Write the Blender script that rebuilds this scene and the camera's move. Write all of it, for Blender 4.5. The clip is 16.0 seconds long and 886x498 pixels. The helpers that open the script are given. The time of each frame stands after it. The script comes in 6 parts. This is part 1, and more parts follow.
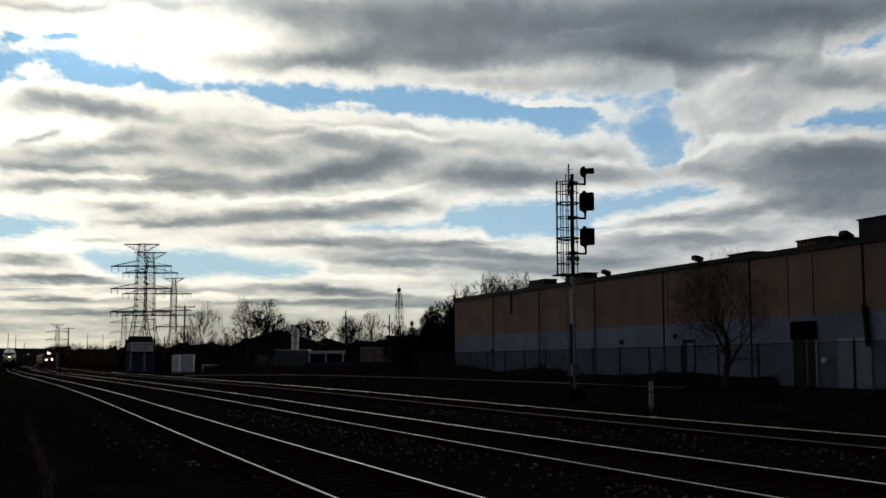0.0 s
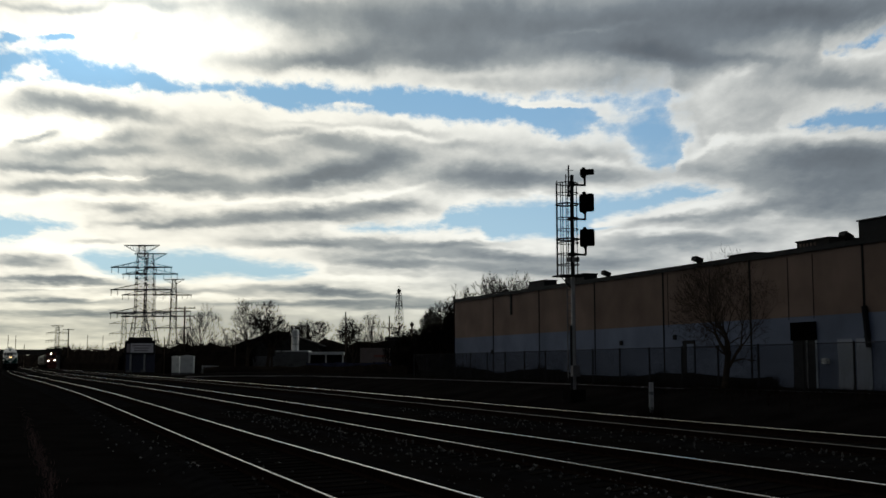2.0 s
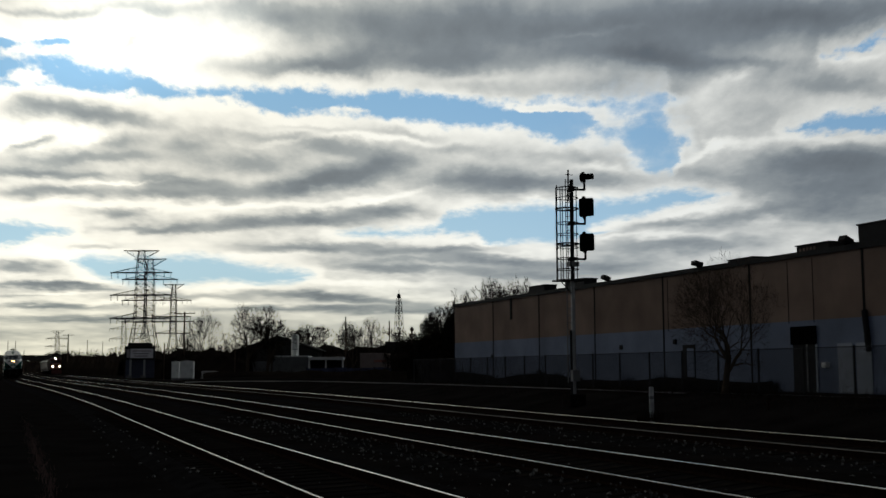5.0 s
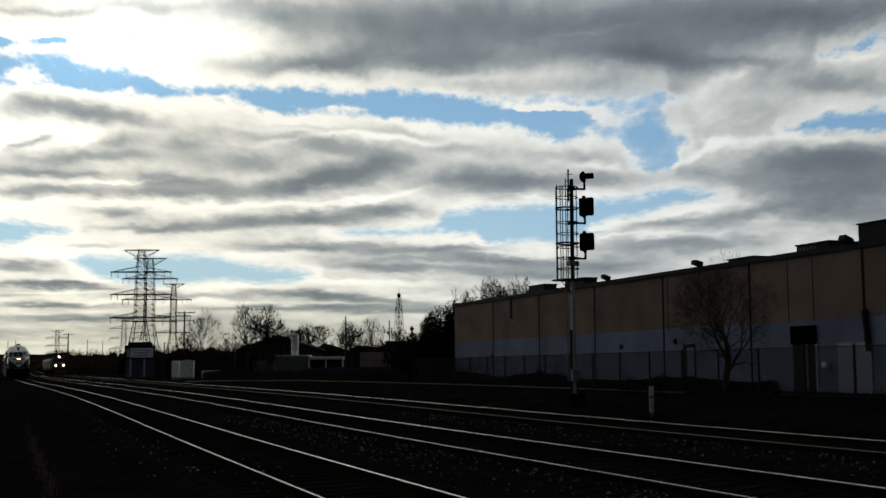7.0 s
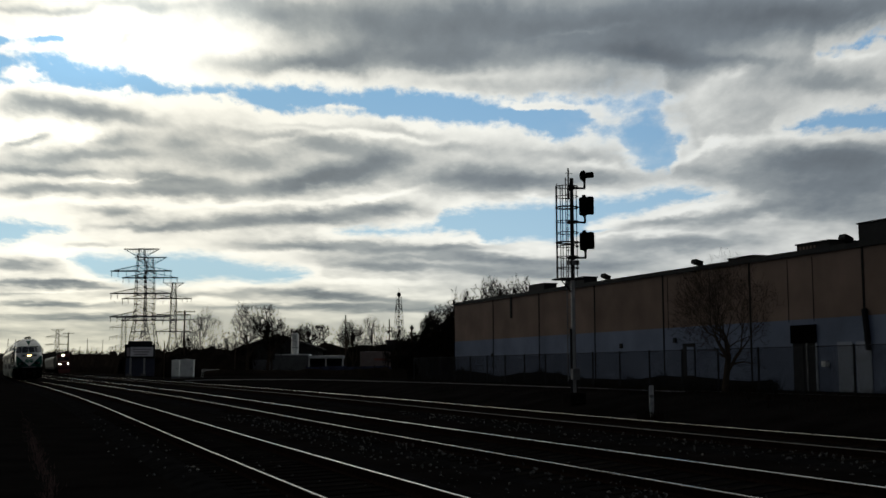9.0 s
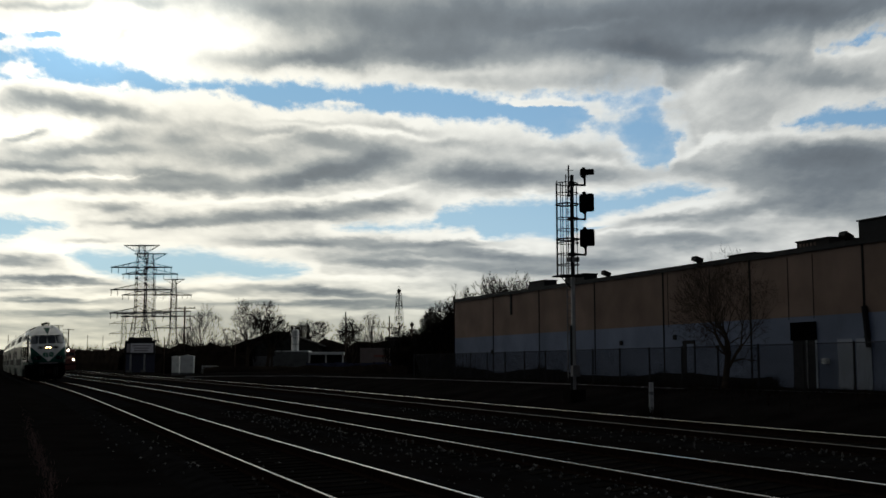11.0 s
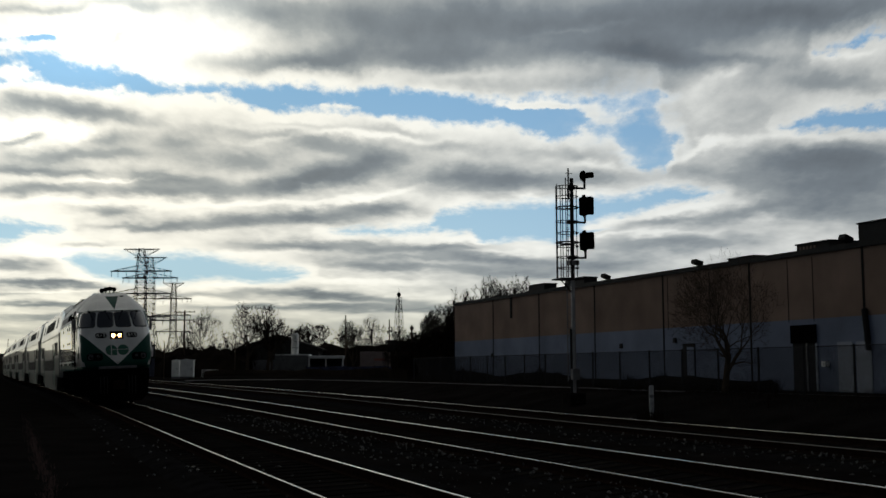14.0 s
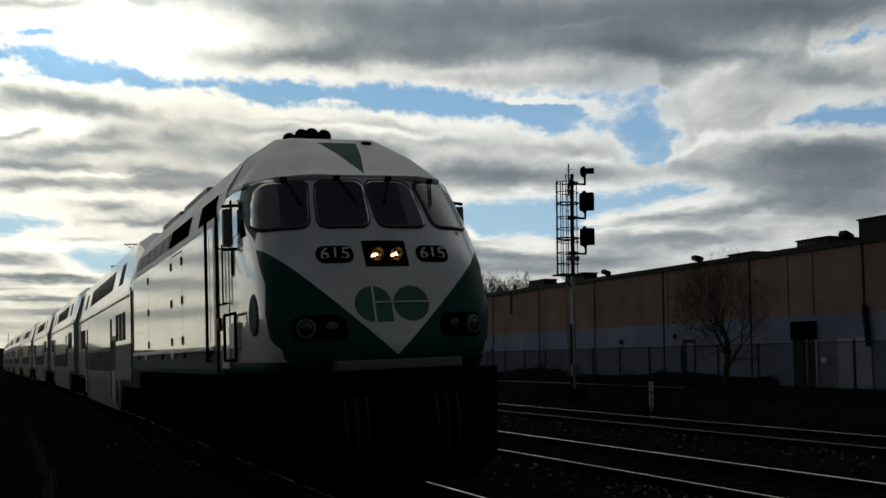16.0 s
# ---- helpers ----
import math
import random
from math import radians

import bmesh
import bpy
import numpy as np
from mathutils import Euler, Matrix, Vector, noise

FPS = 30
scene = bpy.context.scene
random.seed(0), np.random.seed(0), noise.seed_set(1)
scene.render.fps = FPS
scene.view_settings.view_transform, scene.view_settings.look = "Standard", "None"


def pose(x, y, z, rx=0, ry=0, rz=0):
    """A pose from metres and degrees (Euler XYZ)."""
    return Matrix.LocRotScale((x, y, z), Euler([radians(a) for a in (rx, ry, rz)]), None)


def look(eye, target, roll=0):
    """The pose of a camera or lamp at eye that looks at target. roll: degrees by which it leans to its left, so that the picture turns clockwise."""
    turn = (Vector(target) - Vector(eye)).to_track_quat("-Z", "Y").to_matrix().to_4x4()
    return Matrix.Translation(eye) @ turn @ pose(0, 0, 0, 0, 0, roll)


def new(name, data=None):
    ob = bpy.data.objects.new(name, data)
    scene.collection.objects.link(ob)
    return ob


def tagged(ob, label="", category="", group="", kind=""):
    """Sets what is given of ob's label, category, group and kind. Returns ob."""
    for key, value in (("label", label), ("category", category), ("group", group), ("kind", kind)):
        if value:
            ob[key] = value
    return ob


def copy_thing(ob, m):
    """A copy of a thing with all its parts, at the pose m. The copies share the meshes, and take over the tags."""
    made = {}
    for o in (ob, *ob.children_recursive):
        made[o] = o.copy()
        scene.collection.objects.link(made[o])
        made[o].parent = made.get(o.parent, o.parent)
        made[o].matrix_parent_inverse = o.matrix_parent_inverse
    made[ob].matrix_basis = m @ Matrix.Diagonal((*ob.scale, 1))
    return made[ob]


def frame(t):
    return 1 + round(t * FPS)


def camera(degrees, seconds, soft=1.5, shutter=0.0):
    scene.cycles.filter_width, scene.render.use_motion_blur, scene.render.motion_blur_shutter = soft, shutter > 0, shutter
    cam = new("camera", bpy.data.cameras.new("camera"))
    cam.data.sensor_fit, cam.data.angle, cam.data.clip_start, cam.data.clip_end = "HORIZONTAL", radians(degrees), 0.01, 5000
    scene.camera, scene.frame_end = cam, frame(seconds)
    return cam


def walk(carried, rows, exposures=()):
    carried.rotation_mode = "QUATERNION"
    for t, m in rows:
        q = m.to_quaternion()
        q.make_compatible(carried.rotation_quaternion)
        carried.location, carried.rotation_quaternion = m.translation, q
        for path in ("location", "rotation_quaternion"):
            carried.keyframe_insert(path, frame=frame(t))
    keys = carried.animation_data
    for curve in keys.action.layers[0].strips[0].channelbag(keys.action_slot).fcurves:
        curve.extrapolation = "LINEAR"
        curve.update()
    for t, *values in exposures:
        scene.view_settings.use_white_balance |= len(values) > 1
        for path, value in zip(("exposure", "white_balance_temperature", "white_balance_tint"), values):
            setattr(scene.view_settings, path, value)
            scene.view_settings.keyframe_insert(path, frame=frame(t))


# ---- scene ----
cam = camera(41.99, 16.0, soft=1.6)
RT = 0.35                      # rail top above the lineside ground
EYE = (0.0, 0.0, RT + 1.62)
YAW, PITCH, ROLL = -20.48, 5.70, 0.1

# seconds, lift of the view in degrees, lean in degrees
NOD = [(0, 0, 0), (1.0, 0, 0), (1.5, .125, .04), (2.0, .05, .02), (2.5, .30, .13), (3.0, .265, .12), (3.5, .30, .13),
       (4.0, .29, .13), (5.2, .29, .13), (6.5, .30, .13), (7.0, .26, .12), (7.5, .045, .02), (8.0, 0, 0), (8.5, 0, 0),
       (9.0, .215, .10), (10.2, .1, .05), (11.5, .045, .02), (12.0, .235, .12), (12.5, .01, .01), (13.0, .30, .13), (13.5, 0, 0),
       (14.0, .22, .11), (14.5, .085, .03), (15.0, .01, .01), (15.5, .01, .01), (16.0, 0, 0)]
walk(cam, [(t, pose(*EYE, 90 + PITCH + a, ROLL + r, YAW)) for t, a, r in NOD])

# ---- light ----
world = bpy.data.worlds.new("world")
scene.world = world
world.use_nodes = True
wt = world.node_tree
sky = wt.nodes.new("ShaderNodeTexSky")
sky.sky_type, sky.sun_disc = 'NISHITA', False
sky.sun_elevation, sky.sun_rotation = radians(15), radians(7)
sky.dust_density, sky.air_density = 5.0, 1.0
wt.links.new(sky.outputs[0], wt.nodes["Background"].inputs[0])
wt.nodes["Background"].inputs[1].default_value = 0.05
scene.view_settings.exposure = -1.5

sun = new("sun", bpy.data.lights.new("sun", "SUN"))
sun.data.energy, sun.data.angle, sun.data.color = 0.4, radians(10), (1.0, .92, .8)
sun.matrix_world = look((0, 0, 60), (-math.sin(radians(7)) * 100, -math.cos(radians(7)) * 100, 60 - 100 * math.tan(radians(15))))


# ---- materials ----
def nodes_of(name):
    m = bpy.data.materials.new(name)
    m.use_nodes = True
    return m, m.node_tree, m.node_tree.nodes["Principled BSDF"]


def add(nt, kind, **values):
    n = nt.nodes.new(kind)
    for k, v in values.items():
        setattr(n, k, v)
    return n


def mat(name, color, rough=0.7, metal=0.0, scale=3.0, vary=0.25, bump=0.2, fine=40.0, coat=0.0, random_tint=0.0, gloss=0.5):
    """A surface with stains at one scale, grain at another and a fine relief."""
    m, nt, b = nodes_of(name)
    L = nt.links.new
    co = add(nt, "ShaderNodeTexCoord")
    n1 = add(nt, "ShaderNodeTexNoise")
    n1.inputs["Scale"].default_value, n1.inputs["Detail"].default_value = scale, 6
    n2 = add(nt, "ShaderNodeTexNoise")
    n2.inputs["Scale"].default_value, n2.inputs["Detail"].default_value = fine, 3
    L(co.outputs["Object"], n1.inputs["Vector"]), L(co.outputs["Object"], n2.inputs["Vector"])
    mx = add(nt, "ShaderNodeMath", operation="MULTIPLY_ADD")
    L(n2.outputs[0], mx.inputs[0])
    mx.inputs[1].default_value = .4
    L(n1.outputs[0], mx.inputs[2])
    rp = add(nt, "ShaderNodeValToRGB")
    lo, hi = max(0, 1 - vary), 1 + vary
    rp.color_ramp.elements[0].position, rp.color_ramp.elements[1].position = .45, .95
    rp.color_ramp.elements[0].color = (*[c * lo for c in color], 1)
    rp.color_ramp.elements[1].color = (*[min(1, c * hi) for c in color], 1)
    L(mx.outputs[0], rp.inputs[0])
    out = rp.outputs[0]
    if random_tint:
        oi = add(nt, "ShaderNodeObjectInfo")
        hv = add(nt, "ShaderNodeHueSaturation")
        mr = add(nt, "ShaderNodeMapRange")
        mr.inputs[3].default_value, mr.inputs[4].default_value = 1 - random_tint, 1 + random_tint
        L(oi.outputs["Random"], mr.inputs[0]), L(mr.outputs[0], hv.inputs["Value"]), L(out, hv.inputs["Color"])
        out = hv.outputs[0]
    L(out, b.inputs["Base Color"])
    b.inputs["Roughness"].default_value, b.inputs["Metallic"].default_value = rough, metal
    b.inputs["Specular IOR Level"].default_value = gloss
    if coat:
        b.inputs["Coat Weight"].default_value, b.inputs["Coat Roughness"].default_value = coat, .03
    if bump:
        bp = add(nt, "ShaderNodeBump")
        bp.inputs["Strength"].default_value, bp.inputs["Distance"].default_value = bump, .02
        L(n2.outputs[0], bp.inputs["Height"]), L(bp.outputs[0], b.inputs["Normal"])
    return m


def glow(name, color, strength):
    m, nt, b = nodes_of(name)
    b.inputs["Base Color"].default_value = (.8, .8, .75, 1)
    b.inputs["Emission Color"].default_value, b.inputs["Emission Strength"].default_value = (*color, 1), strength
    b.inputs["Roughness"].default_value = .2
    return m


# soil, ballast and ties far darker than real ones: shade is in the colour
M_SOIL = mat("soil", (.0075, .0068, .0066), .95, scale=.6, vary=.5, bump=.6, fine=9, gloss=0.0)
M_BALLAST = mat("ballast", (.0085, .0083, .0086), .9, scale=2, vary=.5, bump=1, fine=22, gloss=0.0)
M_RAIL = mat("rail_steel", (.55, .52, .49), .17, 1.0, scale=5, vary=.2, bump=.05)
M_RAIL_DULL = mat("rail_dull", (.10, .085, .08), .5, .6, scale=5, vary=.3, bump=.05)
M_RAIL_MID = mat("rail_mid", (.36, .32, .29), .24, 1.0, scale=5, vary=.25, bump=.05)
M_RUST = mat("rust", (.016, .010, .008), .9, 0, scale=9, vary=.4, gloss=0.0)
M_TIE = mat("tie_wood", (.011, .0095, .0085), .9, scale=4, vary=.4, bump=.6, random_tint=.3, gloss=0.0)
M_TAN = mat("tan_concrete", (.21, .152, .126), .85, scale=.5, vary=.22, bump=.15, fine=25, gloss=.05, random_tint=.09)
M_BLUEGREY = mat("bluegrey_concrete", (.17, .20, .28), .85, scale=.5, vary=.22, bump=.15, fine=25, gloss=.05, random_tint=.09)
M_JOINT = mat("joint", (.02, .02, .02), .9, gloss=.05)
M_DARK = mat("dark_metal", (.018, .018, .02), .75, 0, vary=.3, gloss=.15)
M_GALV = mat("galvanised_steel", (.34, .34, .35), .45, .7, vary=.25, bump=.1)
M_GREYSTEEL = mat("weathered_steel", (.16, .16, .17), .6, .5, vary=.3, bump=.1)
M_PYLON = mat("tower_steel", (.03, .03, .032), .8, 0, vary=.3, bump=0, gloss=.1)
M_BARK = mat("bark", (.055, .042, .032), .95, scale=6, vary=.4, bump=.6, gloss=0.0)
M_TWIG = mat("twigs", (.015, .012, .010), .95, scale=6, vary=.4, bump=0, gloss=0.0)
M_WEED = mat("dead_weeds", (.02, .015, .011), .95, scale=2, vary=.5, bump=0, gloss=0.0)
M_WHITE = mat("white_paint", (.76, .76, .74), .5, scale=1.5, vary=.12, bump=.08)
M_WOOD = mat("pole_wood", (.07, .05, .038), .9, scale=5, vary=.3, bump=.4, gloss=.05)
M_ROOF = mat("roofing", (.04, .038, .036), .9, scale=1, vary=.3, gloss=.05)
M_GLASS = mat("dark_glass", (.012, .013, .015), .06, 0, scale=.7, vary=.3, bump=0, coat=.5)
M_RUBBER = mat("rubber", (.012, .012, .012), .8, vary=.3)


# ---- building helpers ----
def part(name, bm, material, parent=None, label="", m=None, smooth=False):
    me = bpy.data.meshes.new(name)
    bmesh.ops.recalc_face_normals(bm, faces=bm.faces)
    bm.to_mesh(me)
    bm.free()
    if smooth:
        me.shade_smooth()
    for one in (material if isinstance(material, (list, tuple)) else [material]):
        me.materials.append(one)
    ob = new(name, me)
    if m is not None:
        ob.matrix_basis = m
    if parent is not None:
        ob.parent = parent
    if label:
        ob["label"] = label
    return ob


def thing(name, m, label, category, group="", kind=""):
    ob = new(name)
    ob.matrix_basis = m
    ob.empty_display_size = .2
    return tagged(ob, label, category, group, kind)


def box(bm, x0, x1, y0, y1, z0, z1, bevel=0.0):
    r = bmesh.ops.create_cube(bm, size=1)
    bmesh.ops.scale(bm, vec=(x1 - x0, y1 - y0, z1 - z0), verts=r["verts"])
    bmesh.ops.translate(bm, vec=((x0 + x1) / 2, (y0 + y1) / 2, (z0 + z1) / 2), verts=r["verts"])
    if bevel:
        es = list({e for v in r["verts"] for e in v.link_edges})
        bmesh.ops.bevel(bm, geom=es, offset=bevel, segments=2, affect='EDGES', profile=.7)
    return bm


def B(*a, **k):
    return box(bmesh.new(), *a, **k)


def rod(bm, a, b, r0, r1=None, n=6):
    """A tapered bar from a to b."""
    a, b = Vector(a), Vector(b)
    r1 = r0 if r1 is None else r1
    d = (b - a)
    if d.length < 1e-6:
        return bm
    d.normalize()
    s = d.orthogonal().normalized()
    t = d.cross(s)
    ring = []
    for p, r in ((a, r0), (b, r1)):
        ring.append([bm.verts.new(p + (s * math.cos(6.28319 * i / n) + t * math.sin(6.28319 * i / n)) * r) for i in range(n)])
    for i in range(n):
        j = (i + 1) % n
        bm.faces.new((ring[0][i], ring[0][j], ring[1][j], ring[1][i]))
    bm.faces.new(ring[0][::-1]), bm.faces.new(ring[1])
    return bm


def R(*a, **k):
    return rod(bmesh.new(), *a, **k)


def lathe(bm, prof, n=20, m=None):
    """Turn a profile of (radius, height) about the z axis."""
    rings = []
    for r, z in prof:
        rings.append([bm.verts.new((r * math.cos(6.28319 * i / n), r * math.sin(6.28319 * i / n), z)) for i in range(n)])
    for a, b in zip(rings, rings[1:]):
        for i in range(n):
            j = (i + 1) % n
            bm.faces.new((a[i], a[j], b[j], b[i]))
    bm.faces.new(rings[0][::-1]), bm.faces.new(rings[-1])
    if m is not None:
        bmesh.ops.transform(bm, matrix=m, verts=[v for r in rings for v in r])
    return bm


def prism(bm, pts, y0, y1, axis="y"):
    """A flat outline of (x, z) pushed from y0 to y1; axis x takes (y, z), axis z takes (x, y)."""
    def at(p, d):
        return (p[0], d, p[1]) if axis == "y" else (d, p[0], p[1]) if axis == "x" else (p[0], p[1], d)
    a = [bm.verts.new(at(p, y0)) for p in pts]
    b = [bm.verts.new(at(p, y1)) for p in pts]
    bm.faces.new(a), bm.faces.new(b[::-1])
    for i in range(len(pts)):
        j = (i + 1) % len(pts)
        bm.faces.new((a[i], b[i], b[j], a[j]))
    return bm


def grid(bm, rows, close=False):
    """A sheet through rows of points."""
    vs = [[bm.verts.new(p) for p in r] for r in rows]
    for a, b in zip(vs, vs[1:]):
        for i in range(len(a) - (0 if close else 1)):
            j = (i + 1) % len(a)
            bm.faces.new((a[i], a[j], b[j], b[i]))
    return vs


def outline_round(x0, x1, y0, y1, r, n=4):
    pts = []
    for cx, cy, a0 in ((x1 - r, y1 - r, 0), (x0 + r, y1 - r, 90), (x0 + r, y0 + r, 180), (x1 - r, y0 + r, 270)):
        for i in range(n + 1):
            a = radians(a0 + 90 * i / n)
            pts.append((cx + r * math.cos(a), cy + r * math.sin(a)))
    return pts


# ---- the line of the tracks: straight here, bending gently away in the distance ----
_ys = np.arange(-60, 900, 0.5)
_slope = np.interp(_ys, [30, 70, 110, 170, 282], [0, .017, .028, .0245, .004])
_shift = np.cumsum(_slope) * 0.5


def bend(y):
    return float(np.interp(y, _ys, _shift)), float(np.interp(y, _ys, _slope))


_rise = np.convolve(np.pad(np.interp(_ys, [30, 65, 110, 160, 280, 500], [0, .17, .28, .36, .65, 1.1]), 20, mode="edge"), np.ones(41) / 41, "valid")


def climb(y):
    """The line rises a little into the distance."""
    return float(np.interp(y, _ys, _rise))


TRACK_1, TRACK_2, TRACK_3 = 4.62, 9.95, 17.07


def cant(x):
    """The outer rail of each track lies higher on the curve."""
    return float(np.interp(x, [TRACK_1, TRACK_2, TRACK_3], [-2.2, -5.2, -3.8]))


def on_track(x, y, z=RT):
    s, k = bend(y)
    return pose(x - s, y, z + climb(y), 0, cant(x), math.degrees(math.atan(k)))


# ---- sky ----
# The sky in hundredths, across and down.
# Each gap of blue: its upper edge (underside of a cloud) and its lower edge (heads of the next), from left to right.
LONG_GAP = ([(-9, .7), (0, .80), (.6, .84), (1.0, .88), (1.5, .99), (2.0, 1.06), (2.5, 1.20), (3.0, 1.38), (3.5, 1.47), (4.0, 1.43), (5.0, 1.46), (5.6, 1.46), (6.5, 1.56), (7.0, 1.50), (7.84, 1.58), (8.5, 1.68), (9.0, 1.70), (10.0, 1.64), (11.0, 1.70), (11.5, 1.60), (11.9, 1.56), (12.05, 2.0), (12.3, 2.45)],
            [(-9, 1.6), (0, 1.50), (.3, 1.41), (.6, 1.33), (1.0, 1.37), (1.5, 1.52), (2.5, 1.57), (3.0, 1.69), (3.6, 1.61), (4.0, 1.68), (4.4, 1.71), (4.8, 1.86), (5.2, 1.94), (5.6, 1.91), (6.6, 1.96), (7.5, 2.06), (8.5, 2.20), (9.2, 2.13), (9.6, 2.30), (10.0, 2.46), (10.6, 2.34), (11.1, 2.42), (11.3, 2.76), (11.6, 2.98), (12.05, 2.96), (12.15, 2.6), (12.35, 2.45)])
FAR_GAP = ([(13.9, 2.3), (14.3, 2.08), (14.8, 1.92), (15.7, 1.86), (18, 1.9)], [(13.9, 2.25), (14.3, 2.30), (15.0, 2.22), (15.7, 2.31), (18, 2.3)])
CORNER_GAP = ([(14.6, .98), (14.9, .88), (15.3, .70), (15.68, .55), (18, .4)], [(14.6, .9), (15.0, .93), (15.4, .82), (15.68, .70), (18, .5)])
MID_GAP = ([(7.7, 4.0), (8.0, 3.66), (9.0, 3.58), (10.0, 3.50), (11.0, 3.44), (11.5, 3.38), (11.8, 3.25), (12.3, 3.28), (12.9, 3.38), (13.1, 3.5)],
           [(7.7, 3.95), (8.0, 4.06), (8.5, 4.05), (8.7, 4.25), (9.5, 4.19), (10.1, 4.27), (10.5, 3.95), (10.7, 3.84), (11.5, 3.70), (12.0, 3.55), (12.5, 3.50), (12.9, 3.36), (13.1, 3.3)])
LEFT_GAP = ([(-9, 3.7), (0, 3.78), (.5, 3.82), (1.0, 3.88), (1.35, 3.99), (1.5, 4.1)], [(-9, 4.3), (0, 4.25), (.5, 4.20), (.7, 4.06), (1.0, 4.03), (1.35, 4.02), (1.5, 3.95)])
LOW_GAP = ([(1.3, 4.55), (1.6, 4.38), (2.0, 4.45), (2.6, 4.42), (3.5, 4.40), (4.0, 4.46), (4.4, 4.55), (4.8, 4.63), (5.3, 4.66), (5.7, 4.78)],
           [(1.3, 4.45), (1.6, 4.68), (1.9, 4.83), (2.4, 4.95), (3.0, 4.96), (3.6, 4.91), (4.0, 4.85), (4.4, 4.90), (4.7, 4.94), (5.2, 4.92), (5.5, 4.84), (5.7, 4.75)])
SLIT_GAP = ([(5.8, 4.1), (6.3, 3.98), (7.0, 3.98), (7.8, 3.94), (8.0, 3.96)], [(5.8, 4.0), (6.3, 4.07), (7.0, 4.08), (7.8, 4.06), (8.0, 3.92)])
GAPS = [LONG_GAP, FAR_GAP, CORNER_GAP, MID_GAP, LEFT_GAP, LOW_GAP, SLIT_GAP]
# banks: across, down, half length, half thickness, amount, slope in degrees
WISPS = [(.45, 1.17, .42, .13, .34, -4), (.8, 1.12, .15, .14, .16, 30), (9.5, 1.76, .3, .07, .28, 6), (10.1, 1.84, .4, .08, .32, 5), (10.8, 1.98, .32, .14, .34, 8), (11.2, 2.08, .25, .14, .26, 0), (10.6, 2.2, .2, .1, .14, 0), (11.85, 1.9, .14, .3, .26, 0),
         (12.0, 2.1, .2, .35, .24, 0), (12.1, 2.5, .15, .25, .16, 0), (11.5, 2.5, .12, .3, .10, 20), (11.4, 1.95, .4, .05, .12, -15), (6.2, 1.84, .3, .08, .18, 0), (1.15, .66, .32, .10, -.42, 0), (.2, .60, .35, .10, -.32, 0), (12.35, 1.68, .25, .09, -.34, 5), (11.95, 1.62, .25, .10, -.2, 0), (4.1, 1.62, .2, .05, .1, 0), (2.4, 1.52, .2, .05, .1, 0),
         (2.3, 5.78, 2.0, .09, -.5, 0), (.3, 5.72, 1.0, .09, -.5, 0), (10.6, 4.0, .7, .05, -.2, -3), (.9, 5.45, .9, .04, -.2, 0), (15.0, .9, .3, .08, .1, 0)]
HIGH_BELLIES = [(6.9, .40, 1.3, .50, .42, 0), (8.6, .45, 1.5, .52, .38, 0), (10.0, .42, 1.2, .42, .24, 0), (11.3, .86, 1.3, .20, .38, -3), (12.4, .30, 2.2, .50, .46, -3), (12.3, 1.05, 1.0, .18, .40, 4), (13.4, 1.04, .6, .09, .16, 3),
                (15.0, .20, 1.6, .40, .48, 0), (5.3, 1.08, 1.2, .17, .38, 0), (6.3, .90, .9, .2, .22, -12), (5.0, .20, 1.2, .22, .30, 0), (1.0, .06, 1.2, .08, .20, 0), (3.0, .04, 1.4, .12, .16, 0), (7.5, 1.10, 1.6, .22, .26, 0), (4.4, .75, .35, .14, -.10, 0),
                # the bank at -5.2 is unseen, added above the view to dim the ground
                (2.35, .75, .5, .07, .18, -38), (9.3, 1.30, 1.5, .10, -.10, 0), (10.6, .52, .8, .05, -.12, -6), (15.0, 1.45, 1.2, .14, .22, 0), (14.2, 1.25, .8, .16, .08, 0), (13.5, 1.9, .9, .5, .08, 0), (8.3, .95, 1.4, .2, .16, 0), (10.4, 1.35, 1.6, .2, .16, 0), (14.0, 1.2, 3.0, 1.6, .05, 0), (12.2, .72, 2.2, .5, .08, 0), (12.6, 2.62, .5, .09, -.26, -25), (13.4, 2.42, .7, .08, -.16, -8), (14.9, 2.38, .8, .06, -.14, 2), (15.2, .98, .5, .07, -.16, -10), (13.1, 1.28, .35, .08, -.16, -20), (12.7, 1.55, .5, .14, -.10, -15), (8.0, -5.2, 18, 3.4, .85, 0), (10.5, 1.50, 1.8, .14, .20, 0), (8.6, 1.48, 1.2, .12, .16, 2)]
